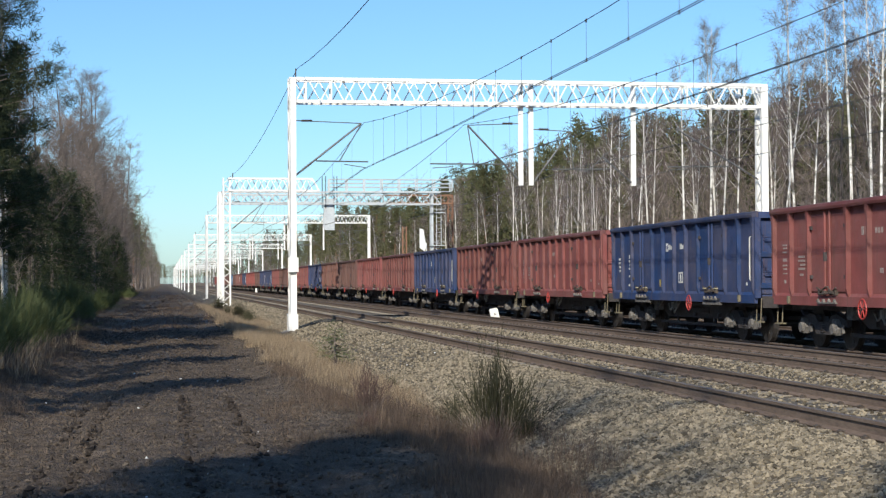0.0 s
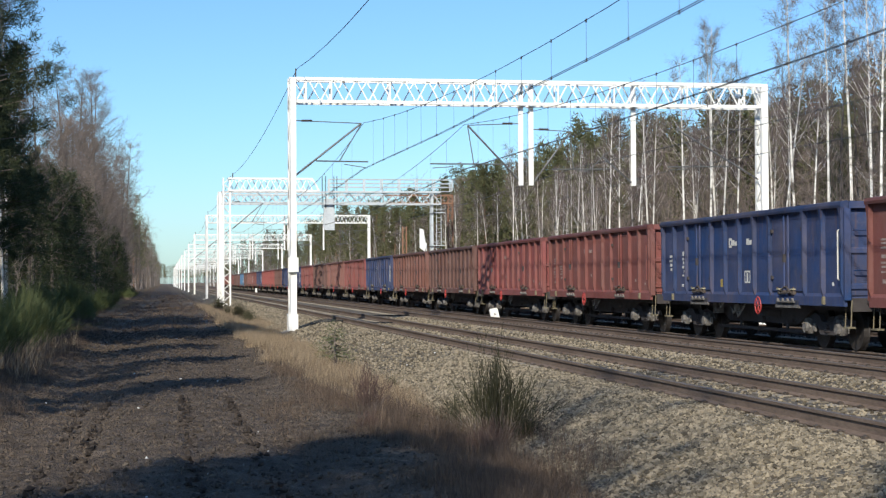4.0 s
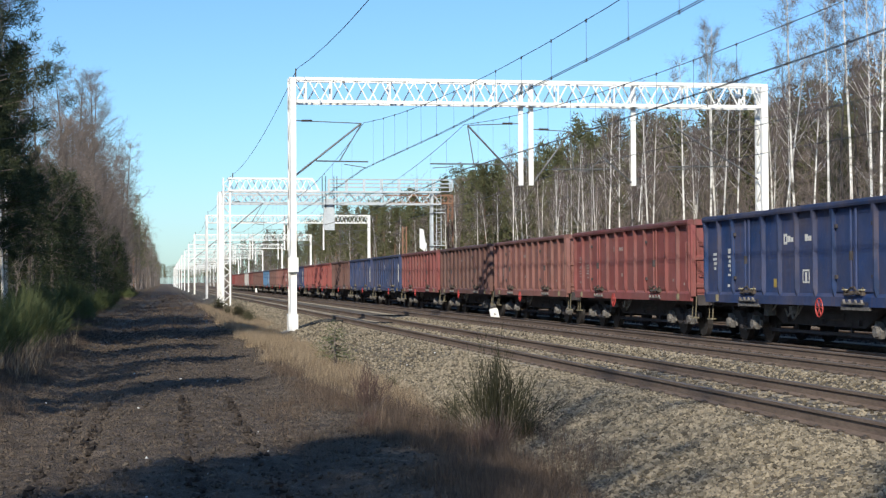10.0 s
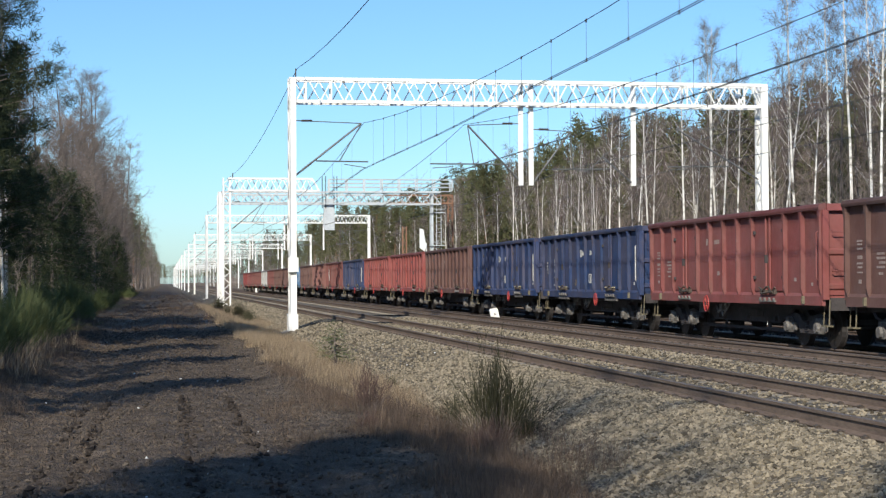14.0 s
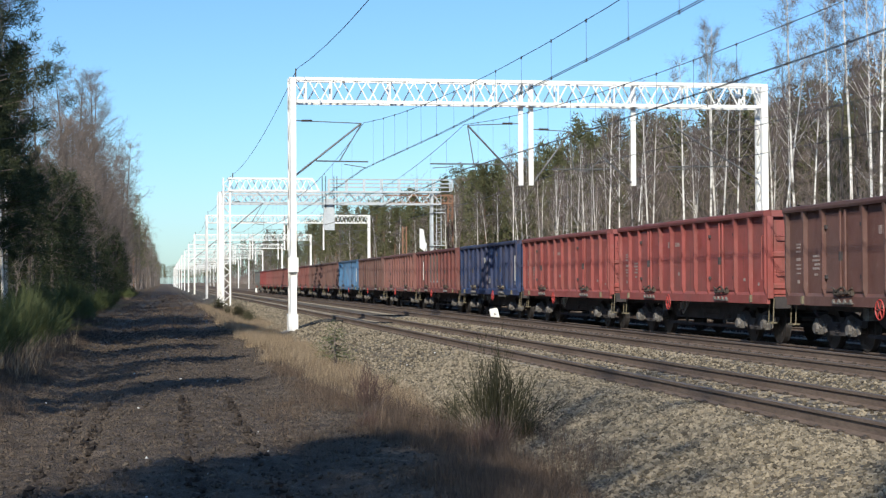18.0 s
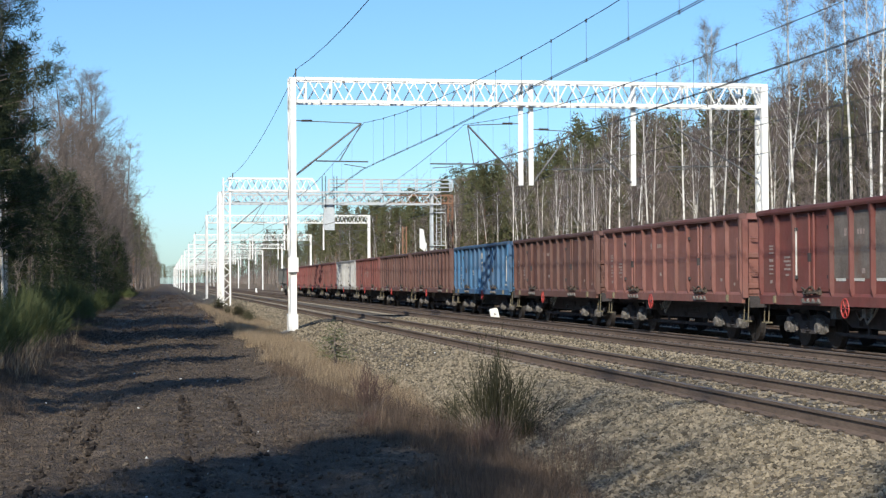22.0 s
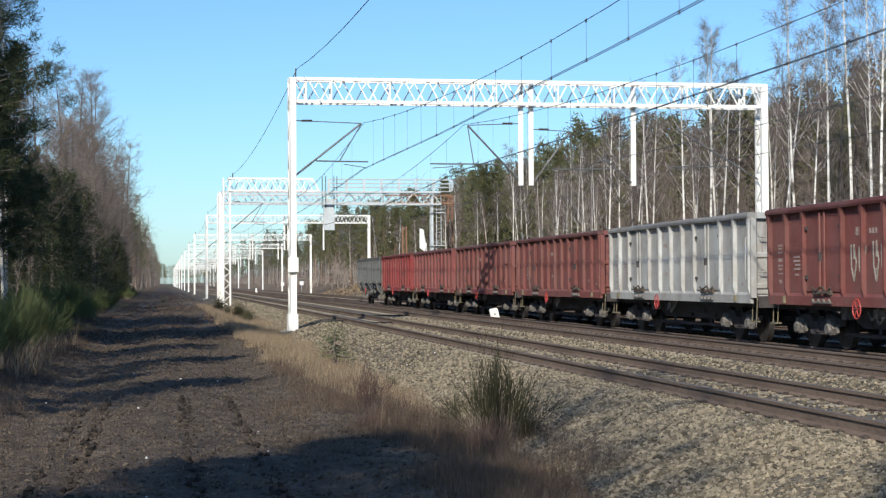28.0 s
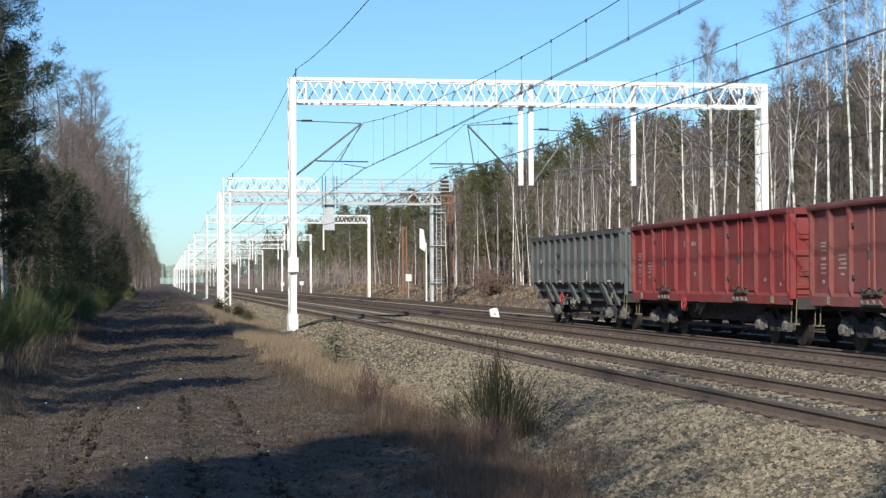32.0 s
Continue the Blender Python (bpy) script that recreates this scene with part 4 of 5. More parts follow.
def build_wagon(name, spot, rail_paint):
    w = thing(name, "x", "freight wagon")
    running_gear(w)
    part("floor", Form().box(-1.42, -6.35, 1.14, 1.42, 6.35, 1.2), PAINT, w)
    for s in (-1, 1):
        part("side_sheet", sheet_form(s, 1.2, 3.05, spot * 7 + s), PAINT, w)
        part("side_sill", Form().prism([(s * 1.42, 0.97), (s * 1.50, 0.97), (s * 1.50, 1.17), (s * 1.455, 1.24), (s * 1.42, 1.24)], "y", -6.42, 6.42), PAINT, w)
        part("top_rail", bent_rail(s, spot * 3 + s), PAINT, w)
        for i in range(13):
            y = -6.36 + i * 1.06
            if abs(abs(y) - 3.18) < 0.2:
                continue
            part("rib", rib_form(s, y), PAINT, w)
        for c in (-3.18, 3.18):
            for e in (-1, 1):
                y0, y1 = sorted((c + e * 0.02, c + e * 0.98))
                x = s * 1.452
                f = Form().box(min(x, x + s * 0.02), y0, 1.28, max(x, x + s * 0.02), y1, 2.95)
                for a, b, z0, z1 in ((y0, y1, 2.90, 2.95), (y0, y1, 1.28, 1.33)):
                    f.box(min(x, x + s * 0.03), a, z0, max(x, x + s * 0.03), b, z1)
                leaf = part("door_leaf", f, PAINT, w)
                yl = c + e * 0.13
                part("locking_bar", Form().rod((s * 1.505, yl, 1.2), (s * 1.505, yl, 3.0), 0.028, 0.028, 6), PAINT, leaf)
                if e == 1:
                    part("keeper", Form().box(min(s * 1.47, s * 1.54), yl - 0.03, 1.93, max(s * 1.47, s * 1.54), yl + 0.03, 2.12), BLACK_STEEL, leaf)
                part("hinge", Form().box(min(s * 1.47, s * 1.52), c + e * 0.93 - 0.04, 2.62, max(s * 1.47, s * 1.52), c + e * 0.93 + 0.04, 2.7).box(min(s * 1.47, s * 1.52), c + e * 0.93 - 0.04, 1.55, max(s * 1.47, s * 1.52), c + e * 0.93 + 0.04, 1.63), BLACK_STEEL, leaf)
            lk = Form()
            for e in (-1, 1):
                lk.rod((s * 1.53, c + e * 0.05, 1.38), (s * 1.53, c + e * 0.30 + 0.06, 1.27), 0.02, 0.02, 6).rod((s * 1.53, c + e * 0.34, 1.30), (s * 1.54, c + e * 0.52, 1.36), 0.02, 0.02, 6)
                lk.box(min(s * 1.46, s * 1.54), c + e * 0.42 - 0.05, 1.20, max(s * 1.46, s * 1.54), c + e * 0.42 + 0.05, 1.33)
                lk.box(min(s * 1.46, s * 1.55), c + e * 0.16 - 0.06, 1.22, max(s * 1.46, s * 1.55), c + e * 0.16 + 0.06, 1.30)
            lk.rod((s * 1.55, c - 0.40, 1.25), (s * 1.55, c + 0.40, 1.22), 0.022, 0.022, 6)
            part("door_lock", lk, DARK_CLIP, w)
            hk = Form().box(min(s * 1.3, s * 1.55), c - 0.5, 1.02, max(s * 1.3, s * 1.55), c + 0.5, 1.05)
            for i in range(4):
                hk.prism([(c - 0.45 + 0.3 * i, 1.05), (c - 0.35 + 0.3 * i, 1.05), (c - 0.4 + 0.3 * i, 1.12)], "x", min(s * 1.5, s * 1.55), max(s * 1.5, s * 1.55))
            part("door_stop_rail", hk, DUSTY_STEEL, w, "dusty door stop rail")
    for e in (-1, 1):
        part("end_sheet", Form().box(-1.42, e * 6.37 - 0.015, 1.2, 1.42, e * 6.37 + 0.015, 3.05), PAINT, w)
        part("end_top_rail", Form().prism([(-1.40, 3.02), (1.40, 3.02), (1.40, 3.17), (-1.40, 3.17)], "y", e * 6.33, e * 6.50), PAINT, w)
        for z in (1.3, 2.05):
            part("end_rib", Form().prism([(e * 6.385, z), (e * 6.43, z + 0.04), (e * 6.43, z + 0.12), (e * 6.385, z + 0.16)], "x", -1.35, 1.35), PAINT, w)
        for s in (-1, 1):
            part("corner_post", Form().box(min(s * 1.36, s * 1.5), min(e * 6.385, e * 6.49), 1.1, max(s * 1.36, s * 1.5), max(e * 6.385, e * 6.49), 3.03), PAINT, w)
            part("end_post", Form().box(s * 0.6 - 0.06, min(e * 6.435, e * 6.485), 1.15, s * 0.6 + 0.06, max(e * 6.435, e * 6.485), 3.02), PAINT, w)
        f = Form()
        for i in (1, 3):
            f.path([(-1.3, e * 6.5, 1.3 + 0.42 * i), (-1.3, e * 6.56, 1.3 + 0.42 * i), (-0.95, e * 6.56, 1.3 + 0.42 * i), (-0.95, e * 6.5, 1.3 + 0.42 * i)], 0.015, 4)
        part("end_ladder", f, PAINT, w)
    fittings(w, spot, rail_paint)
    return w


LETTERS = [(5.8, 2.30, 0.26, 0.04), (5.8, 2.23, 0.22, 0.04), (5.8, 2.14, 0.27, 0.04), (5.8, 1.95, 0.24, 0.07), (5.8, 1.84, 0.28, 0.04), (5.8, 1.76, 0.22, 0.04),
           (5.8, 1.66, 0.26, 0.03), (4.78, 2.02, 0.36, 0.05), (4.78, 1.93, 0.40, 0.05), (4.72, 1.84, 0.30, 0.05), (4.78, 1.75, 0.38, 0.05), (4.78, 1.62, 0.2, 0.05),
           (5.8, 1.45, 0.14, 0.08), (-5.75, 1.40, 0.10, 0.07), (0.55, 1.66, 0.16, 0.10), (-4.75, 1.5, 0.13, 0.08)]
EMBLEM = [(1.45, 2.44, 0.13, 0.17), (1.28, 2.44, 0.08, 0.17), (0.8, 2.46, 0.10, 0.11), (0.66, 2.46, 0.10, 0.11), (0.52, 2.46, 0.08, 0.11)]
EMBLEM_BLUE = [(0.86, 2.34, 0.05, 0.24), (0.70, 2.34, 0.05, 0.24), (0.78, 2.34, 0.11, 0.06), (0.78, 2.52, 0.11, 0.06), (0.56, 2.39, 0.17, 0.14), (0.38, 2.39, 0.14, 0.10),
               (-0.48, 2.39, 0.16, 0.15), (-0.68, 2.39, 0.18, 0.11), (-0.89, 2.39, 0.18, 0.13)]
LETTERS_BLUE = [(5.75, 2.16, 0.26, 0.07), (5.75, 2.04, 0.32, 0.07), (5.72, 1.92, 0.24, 0.08), (5.75, 1.80, 0.14, 0.07),
                (4.55, 2.2, 0.34, 0.12), (4.55, 2.08, 0.38, 0.07), (4.52, 1.97, 0.32, 0.08), (4.55, 1.86, 0.38, 0.07), (4.5, 1.75, 0.24, 0.07), (4.55, 1.64, 0.38, 0.05),
                (-3.9, 2.2, 0.30, 0.045), (-3.9, 2.12, 0.26, 0.04), (-3.85, 2.04, 0.18, 0.04), (-3.9, 1.95, 0.12, 0.05),
                (-0.45, 1.72, 0.38, 0.04), (-0.63, 1.5, 0.03, 0.22), (-0.27, 1.5, 0.03, 0.22), (-0.45, 1.5, 0.10, 0.20), (-0.45, 1.46, 0.38, 0.04),
                (4.7, 1.36, 0.16, 0.07), (-5.75, 1.4, 0.10, 0.08)]

EMBLEM_SKY = [(-0.22, 2.55, 0.16, 0.26), (-0.45, 2.55, 0.18, 0.26), (-0.68, 2.55, 0.12, 0.26), (-0.88, 2.55, 0.14, 0.26)]
LETTERS_SKY = [(-0.35, 2.33, 0.3, 0.06), (-0.62, 2.24, 0.3, 0.05), (-0.45, 2.15, 0.4, 0.05), (-0.55, 2.06, 0.34, 0.05), (-0.4, 1.97, 0.22, 0.05), (-0.5, 1.72, 0.2, 0.05), (-0.5, 1.62, 0.26, 0.05),
               (4.9, 2.15, 0.3, 0.06), (4.9, 2.04, 0.26, 0.06), (4.9, 1.80, 0.3, 0.06), (4.9, 1.68, 0.22, 0.06), (4.9, 1.4, 0.2, 0.08), (1.85, 1.98, 0.2, 0.05), (1.7, 1.90, 0.3, 0.05), (1.7, 1.82, 0.24, 0.05),
               (-2.0, 1.62, 0.14, 0.12), (-5.7, 1.36, 0.5, 0.06)]


def build_hopper(name):
    """The last wagon: narrower ribbed body on triangular brackets."""
    w = thing(name, "x", "freight wagon")
    running_gear(w)
    part("floor", Form().box(-1.25, -6.3, 1.14, 1.25, 6.3, 1.3), PAINT, w)
    for s in (-1, 1):
        part("side_sheet", Form().box(s * 1.42 - 0.02, -6.38, 1.48, s * 1.42 + 0.02, 6.38, 3.05), PAINT, w)
        part("top_rail", Form().prism([(s * 1.36, 3.02), (s * 1.54, 3.02), (s * 1.54, 3.17), (s * 1.36, 3.17)], "y", -6.45, 6.45), PAINT, w)
        for i in range(14):
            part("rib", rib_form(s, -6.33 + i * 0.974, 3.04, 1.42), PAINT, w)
        part("lower_slope", Form().prism([(s * 1.44, 1.48), (s * 1.40, 1.48), (s * 1.05, 1.14), (s * 1.09, 1.14)], "y", -6.3, 6.3), BLACK_STEEL, w)
        for y in (-4.6, -3.6, -0.8, 0.7, 3.6, 4.6):
            part("side_bracket", Form().prism([(s * 1.46, 1.46), (s * 1.10, 1.46), (s * 1.08, 0.75), (s * 1.14, 0.75)], "y", y - 0.2, y + 0.2), PAINT, w)
        for y in (-5.0, -1.6, 1.6, 5.0):
            part("step_iron", Form().path([(s * 1.46, y - 0.15, 1.55), (s * 1.56, y - 0.15, 1.5), (s * 1.56, y + 0.15, 1.5), (s * 1.46, y + 0.15, 1.55)], 0.02, 5), PALE_PAINT, w)
        for z in (1.9, 2.45):
            part("side_handle", Form().box(min(s * 1.45, s * 1.53), 2.0, z, max(s * 1.45, s * 1.53), 2.25, z + 0.08), BLACK_STEEL, w)
    for e in (-1, 1):
        part("end_sheet", Form().box(-1.40, e * 6.37 - 0.02, 1.2, 1.40, e * 6.37 + 0.02, 3.05), PAINT, w)
        part("end_top_rail", Form().box(-1.36, min(e * 6.33, e * 6.47), 3.02, 1.36, max(e * 6.33, e * 6.47), 3.16), PAINT, w)
        for x in (-1.36, -0.7, 0, 0.7, 1.36):
            part("end_post", Form().box(x - 0.05, min(e * 6.39, e * 6.47), 1.1, x + 0.05, max(e * 6.39, e * 6.47), 3.02), PAINT, w)
    fittings(w)
    return w


def tint(wagon, colour):
    for i, o in enumerate(wagon.children_recursive):
        k = 1.0
        # rib colour carries sunlight: brighter ribs on pale wagons, toned down on the rest
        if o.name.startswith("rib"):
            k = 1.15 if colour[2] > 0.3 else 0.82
        if o.name.startswith("top_rail"):
            k = 0.62
        if o.name.startswith("door_leaf"):
            k = (0.94, 1.0, 1.05)[i % 3]
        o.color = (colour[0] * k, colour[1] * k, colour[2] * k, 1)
    wagon.color = (*colour, 1)


def build_train():
    plain = build_wagon("open_wagon", 1.4, None)
    for s in (-1, 1):
        marks(plain, s, LETTERS, EMBLEM, PALE_PAINT)
    blue = build_wagon("open_wagon", -1.3, WHITE_LETTER)
    for s in (-1, 1):
        marks(blue, s, LETTERS_BLUE, EMBLEM_BLUE, WHITE_LETTER)
        part("warning_sign", Form().box(min(s * 1.452, s * 1.458), -s * 1.4 - 0.14, 1.36, max(s * 1.452, s * 1.458), -s * 1.4 + 0.14, 1.56), BRIGHT_YELLOW, blue, "small yellow sign")
        for c in (-3.18, 3.18):
            part("door_apron", Form().box(min(s * 1.44, s * 1.5), c - 0.72, 0.9, max(s * 1.44, s * 1.5), c + 0.72, 1.075), DUSTY_STEEL, blue, "grey plate below the doors")
            for e in (-0.42, 0.42):
                part("latch_mark", Form().box(min(s * 1.47, s * 1.565), c + e - 0.08, 1.31, max(s * 1.47, s * 1.565), c + e + 0.08, 1.335), PALE_YELLOW, blue, "pale yellow latch mark")
    sky_one = build_wagon("open_wagon", -0.6, WHITE_LETTER)
    marks(sky_one, -1, LETTERS_SKY, EMBLEM_SKY, WHITE_LETTER)
    last = build_hopper("open_wagon")
    marks(last, -1, [(5.0, 2.2, 0.2, 0.12)], [(-1.9, 1.55, 0.12, 0.3)], WHITE_LETTER)
    made, used = [], set()
    for i, c in enumerate(COLOURS):
        src = last if c == "slate" else blue if c in ("blue", "navy") else sky_one if c == "sky" else plain
        m = pose(TRAIN_X, train_y(i, 0.0), RAIL_Z)
        if src.name in used:
            w = copy_thing(src, m)
        else:
            w = src
            w.matrix_basis = m
            used.add(src.name)
        text = WORDS[c] + (" ribbed steel wagon at the rear of the train" if c == "slate" else " weathered steel open coal wagon coupled in the train")
        tagged(w, text, "freight wagon", "wagons of the coal train")
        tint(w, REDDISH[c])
        if i == 21:
            part("patched_sheet", Form().box(-1.456, -1.08, 1.55, -1.451, 2.05, 2.95), WORN_GREY, w, "bare grey patch on the side sheet")
            for y in (1.7, 0.75, -0.35):
                part("chalk_dash", Form().box(-1.462, y - 0.25, 1.5, -1.457, y + 0.25, 1.56), WHITE_LETTER, w)
            part("white_bar", Form().rod((-1.5, 4.1, 1.57), (-1.5, 4.1, 2.7), 0.022, 0.022, 8), WHITE_LETTER, w, "white painted bar")
        if i == 17:
            part("grey_plate", Form().box(-1.15, -4.0, 0.52, -1.11, -2.7, 0.78), PIPE_DUST, w, "grey plate before the bogie")
        if i == 27:
            # sprayed strokes that cannot be read
            for y, h, lean in ((1.6, 0.75, 0.1), (1.2, 0.7, -0.12), (0.5, 0.8, 0.08), (0.1, 0.72, -0.1), (-1.9, 0.6, 0.1)):
                part("spray_stroke", Form().path([(-1.462, y + 0.14, 1.5 + h), (-1.462, y + 0.12, 1.5 + h * 0.4), (-1.462, y, 1.5), (-1.462, y - 0.13, 1.5 + h * 0.5), (-1.462, y - 0.1 + lean, 1.5 + h), (-1.462, y - 0.02, 1.5 + h * 0.6)], 0.02, 5), PIPE_DUST, w, "pale sprayed stroke")
        made.append(w)
    return made


def travelled(t):
    """Metres gone since the start; the train gathers speed."""
    return RUN_A * t + RUN_B * t * t + RUN_C * t ** 3


def train_y(i, t):
    return 16.66 + PITCH * i - travelled(t)



WAGONS = build_train()

# ---------------- trees ----------------
def wobble_line(rng, h, lean, bends=7):
    pts, x, y = [], 0.0, 0.0
    dx, dy = rng.uniform(-lean, lean), rng.uniform(-lean, lean)
    for i in range(bends + 1):
        pts.append(Vector((x, y, h * i / bends - (0.3 if i == 0 else 0))))
        dx, dy = dx + rng.uniform(-lean, lean) * 0.5, dy + rng.uniform(-lean, lean) * 0.5
        x, y = x + dx * h / bends, y + dy * h / bends
    return pts


def along(pts, t):
    k = min(int(t * (len(pts) - 1)), len(pts) - 2)
    return pts[k].lerp(pts[k + 1], t * (len(pts) - 1) - k)


def bare_tree(seed, h, r, first, limbs, twigs, lets, spread, rise, fine=0.009, sub=5):
    """Trunk with limbs, and a crown of bare twigs."""
    rng = random.Random(seed)
    trunk, crown = Form(), Form()
    line = wobble_line(rng, h, 0.045)
    k = len(line) - 1
    for i in range(k):
        trunk.rod(line[i], line[i + 1], r * (1 - i / k) ** 0.8 + 0.012, r * (1 - (i + 1) / k) ** 0.8 + 0.012, 7, False)
    for j in range(limbs):
        t = first + (0.98 - first) * (j + rng.random()) / limbs
        p = along(line, t)
        a = rng.uniform(0, 2 * math.pi)
        length = spread * (1.05 - t) ** 0.55 * rng.uniform(0.55, 1.1)
        up = rise * rng.uniform(0.6, 1.3)
        d = Vector((math.cos(a), math.sin(a), up)).normalized()
        mid = p + d * length * 0.5
        end = mid + (d + Vector((0, 0, 0.35)) + Vector([rng.uniform(-0.2, 0.2) for _ in range(3)])).normalized() * length * 0.5
        rr = max(0.012, r * 0.24 * (1.1 - t))
        trunk.rod(p, mid, rr, rr * 0.7, 4, False)
        trunk.rod(mid, end, rr * 0.7, 0.012, 4, False)
        for _ in range(twigs):
            u = rng.uniform(0.25, 1.0)
            s = p.lerp(mid, u * 2) if u < 0.5 else mid.lerp(end, u * 2 - 1)
            e = s + (d * rng.uniform(0.2, 0.9) + Vector([rng.uniform(-0.8, 0.8) for _ in range(3)]) + Vector((0, 0, 0.25))) * length * 0.33
            crown.spike(s, e, fine * 1.7)
            for _ in range(lets):
                q = s.lerp(e, rng.uniform(0.3, 1.0))
                g = q + ((e - s).normalized() * 0.5 + Vector([rng.uniform(-0.8, 0.8) for _ in range(3)])) * rng.uniform(0.3, 0.75)
                crown.spike(q, g, fine)
                for _ in range(sub - 4):
                    q2 = q.lerp(g, rng.uniform(0.3, 0.8))
                    crown.spike(q2, q2 + Vector([rng.uniform(-0.35, 0.35) for _ in range(3)]), fine * 0.8)
    return trunk, crown


def tuft(form, rng, c, d, n, length, width):
    """A bunch of needles round a twig end."""
    for _ in range(n):
        w = Vector([rng.gauss(0, 1) for _ in range(3)]).normalized()
        w = (w + d * 0.55).normalized()
        s = w.orthogonal().normalized()
        s.rotate(Matrix.Rotation(rng.uniform(0, 6.28), 3, w))
        p = c + Vector([rng.gauss(0, 0.5) for _ in range(3)]) * length
        form.blade(p, p + w * length * rng.uniform(0.6, 1.1), width, s)


def pine_tree(seed, h, r, first, limbs, tufts, needles, spread, length, width):
    rng = random.Random(seed)
    trunk, crown = Form(), Form()
    line = wobble_line(rng, h, 0.03)
    k = len(line) - 1
    for i in range(k):
        trunk.rod(line[i], line[i + 1], r * (1 - i / k) ** 0.7 + 0.02, r * (1 - (i + 1) / k) ** 0.7 + 0.02, 8, False)
    for j in range(8):
        p = along(line, rng.uniform(0.12, first))
        a = rng.uniform(0, 6.28)
        trunk.spike(p, p + Vector((math.cos(a), math.sin(a), -0.15)) * rng.uniform(0.5, 1.4), 0.02)
    for j in range(limbs):
        t = first + (0.99 - first) * (j + rng.random()) / limbs
        p = along(line, t)
        a = j * 2.4 + rng.uniform(-0.5, 0.5)
        rel = (t - first) / (1 - first)
        size = spread * (0.55 + 0.6 * math.sin(math.pi * min(1, rel * 0.85 + 0.25))) * (1.0 - 0.6 * rel) * rng.uniform(0.6, 1.15)
        d = Vector((math.cos(a), math.sin(a), 0.12 + 0.5 * rel))
        e = p + d * size
        trunk.rod(p, e, 0.05 * (1.15 - rel), 0.012, 4, False)
        for i in range(tufts):
            u = 0.35 + 0.7 * (i + rng.random()) / tufts
            c = p.lerp(e, u) + Vector((rng.gauss(0, 0.25), rng.gauss(0, 0.25), rng.uniform(-0.1, 0.3))) * size * 0.45
            tuft(crown, rng, c, Vector((d.x * 0.5, d.y * 0.5, 0.6)), needles, length, width)
    return trunk, crown


def spruce_tree(seed, h, spread, limbs, tufts, needles, length, width):
    rng = random.Random(seed)
    trunk, crown = Form(), Form()
    trunk.rod((0, 0, -0.3), (0, 0, h), 0.12, 0.015, 7, False)
    for j in range(limbs):
        t = 0.04 + 0.95 * (j / limbs) ** 0.85
        a = j * 2.4 + rng.uniform(-0.4, 0.4)
        size = spread * (1.02 - t) ** 0.8 * rng.uniform(0.75, 1.15) + 0.15
        p = Vector((0, 0, t * h))
        e = p + Vector((math.cos(a) * size, math.sin(a) * size, -0.18 * size))
        trunk.rod(p, e, 0.025, 0.008, 3, False)
        for i in range(tufts):
            u = 0.2 + 0.8 * (i + rng.random()) / tufts
            tuft(crown, rng, p.lerp(e, u) + Vector([rng.gauss(0, 0.13) for _ in range(3)]), Vector((math.cos(a), math.sin(a), 0.0)), needles, length, width)
    return trunk, crown


def tree_kind(name, label, category, group, forms, bark, leaf, crown_name="crown"):
    t = thing(name, label, category, group)
    part("trunk", forms[0], bark, t)
    part(crown_name, forms[1], leaf, t)
    return t


BIRCHES = [tree_kind("birch_tree", "leafless white-barked birch at the forest edge", "tree", "birches",
                     bare_tree(10 + i, (17, 15, 18.5, 16, 14, 19)[i], (0.085, 0.07, 0.10, 0.075, 0.06, 0.09)[i], (0.42, 0.5, 0.38, 0.45, 0.4, 0.55)[i],
                               32, 9, 5, (3.7, 3.0, 4.2, 3.4, 2.7, 3.4)[i], 1.25, 0.0055), BIRCH_BARK, BIRCH_TWIG) for i in range(6)]
BARES = [tree_kind("bare_tree", "leafless grey-brown broadleaf tree", "tree", "bare trees",
                   bare_tree(40 + i, (19, 17, 21, 14)[i], (0.17, 0.14, 0.2, 0.1)[i], (0.16, 0.12, 0.2, 0.1)[i], 48, 12, 5, (5.2, 4.8, 5.8, 4.0)[i], 0.8, 0.0078), GREY_BARK, TWIG)
         for i in range(4)]
PINES = [tree_kind("pine_tree", "tall green pine with a bare lower trunk", "tree", "pines",
                   pine_tree(70 + i, (18, 16, 20, 15)[i], (0.17, 0.14, 0.2, 0.13)[i], (0.42, 0.35, 0.5, 0.25)[i], 48, 7, 20, (2.7, 2.4, 3.0, 2.6)[i], 0.40, 0.08),
                   PINE_BARK, NEEDLE) for i in range(4)]
BIG_PINES = [tree_kind("pine_tree", "dark green pine with a dense spreading crown beside the track", "tree", "pines",
                       pine_tree(90 + i, (13.5, 12)[i], 0.2, (0.3, 0.26)[i], 84, 13, 96, 3.5, 0.20, 0.022), GREY_BARK, NEEDLE_DARK) for i in range(2)]
SPRUCES = [tree_kind("spruce_tree", "young dark green spruce under the taller trees", "tree", "spruces",
                     spruce_tree(110 + i, (8.5, 6.5, 11)[i], (2.4, 2.0, 2.7)[i], 64, 7, 14, 0.34, 0.05), GREY_BARK, NEEDLE_DARK) for i in range(3)]
FIRST_USED = set()


def plant(kind, x, y, turn, scale=1.0, lean=0.0):
    m = Matrix.Translation((x, y, ground_z(x) + uneven(x, y))) @ Matrix.Rotation(turn, 4, "Z") @ Matrix.Rotation(lean, 4, "X")
    if kind.name not in FIRST_USED:
        FIRST_USED.add(kind.name)
        kind.matrix_basis = m @ Matrix.Scale(scale, 4)
        return kind
    t = copy_thing(kind, m)
    t.scale = (scale, scale, scale)
    return t


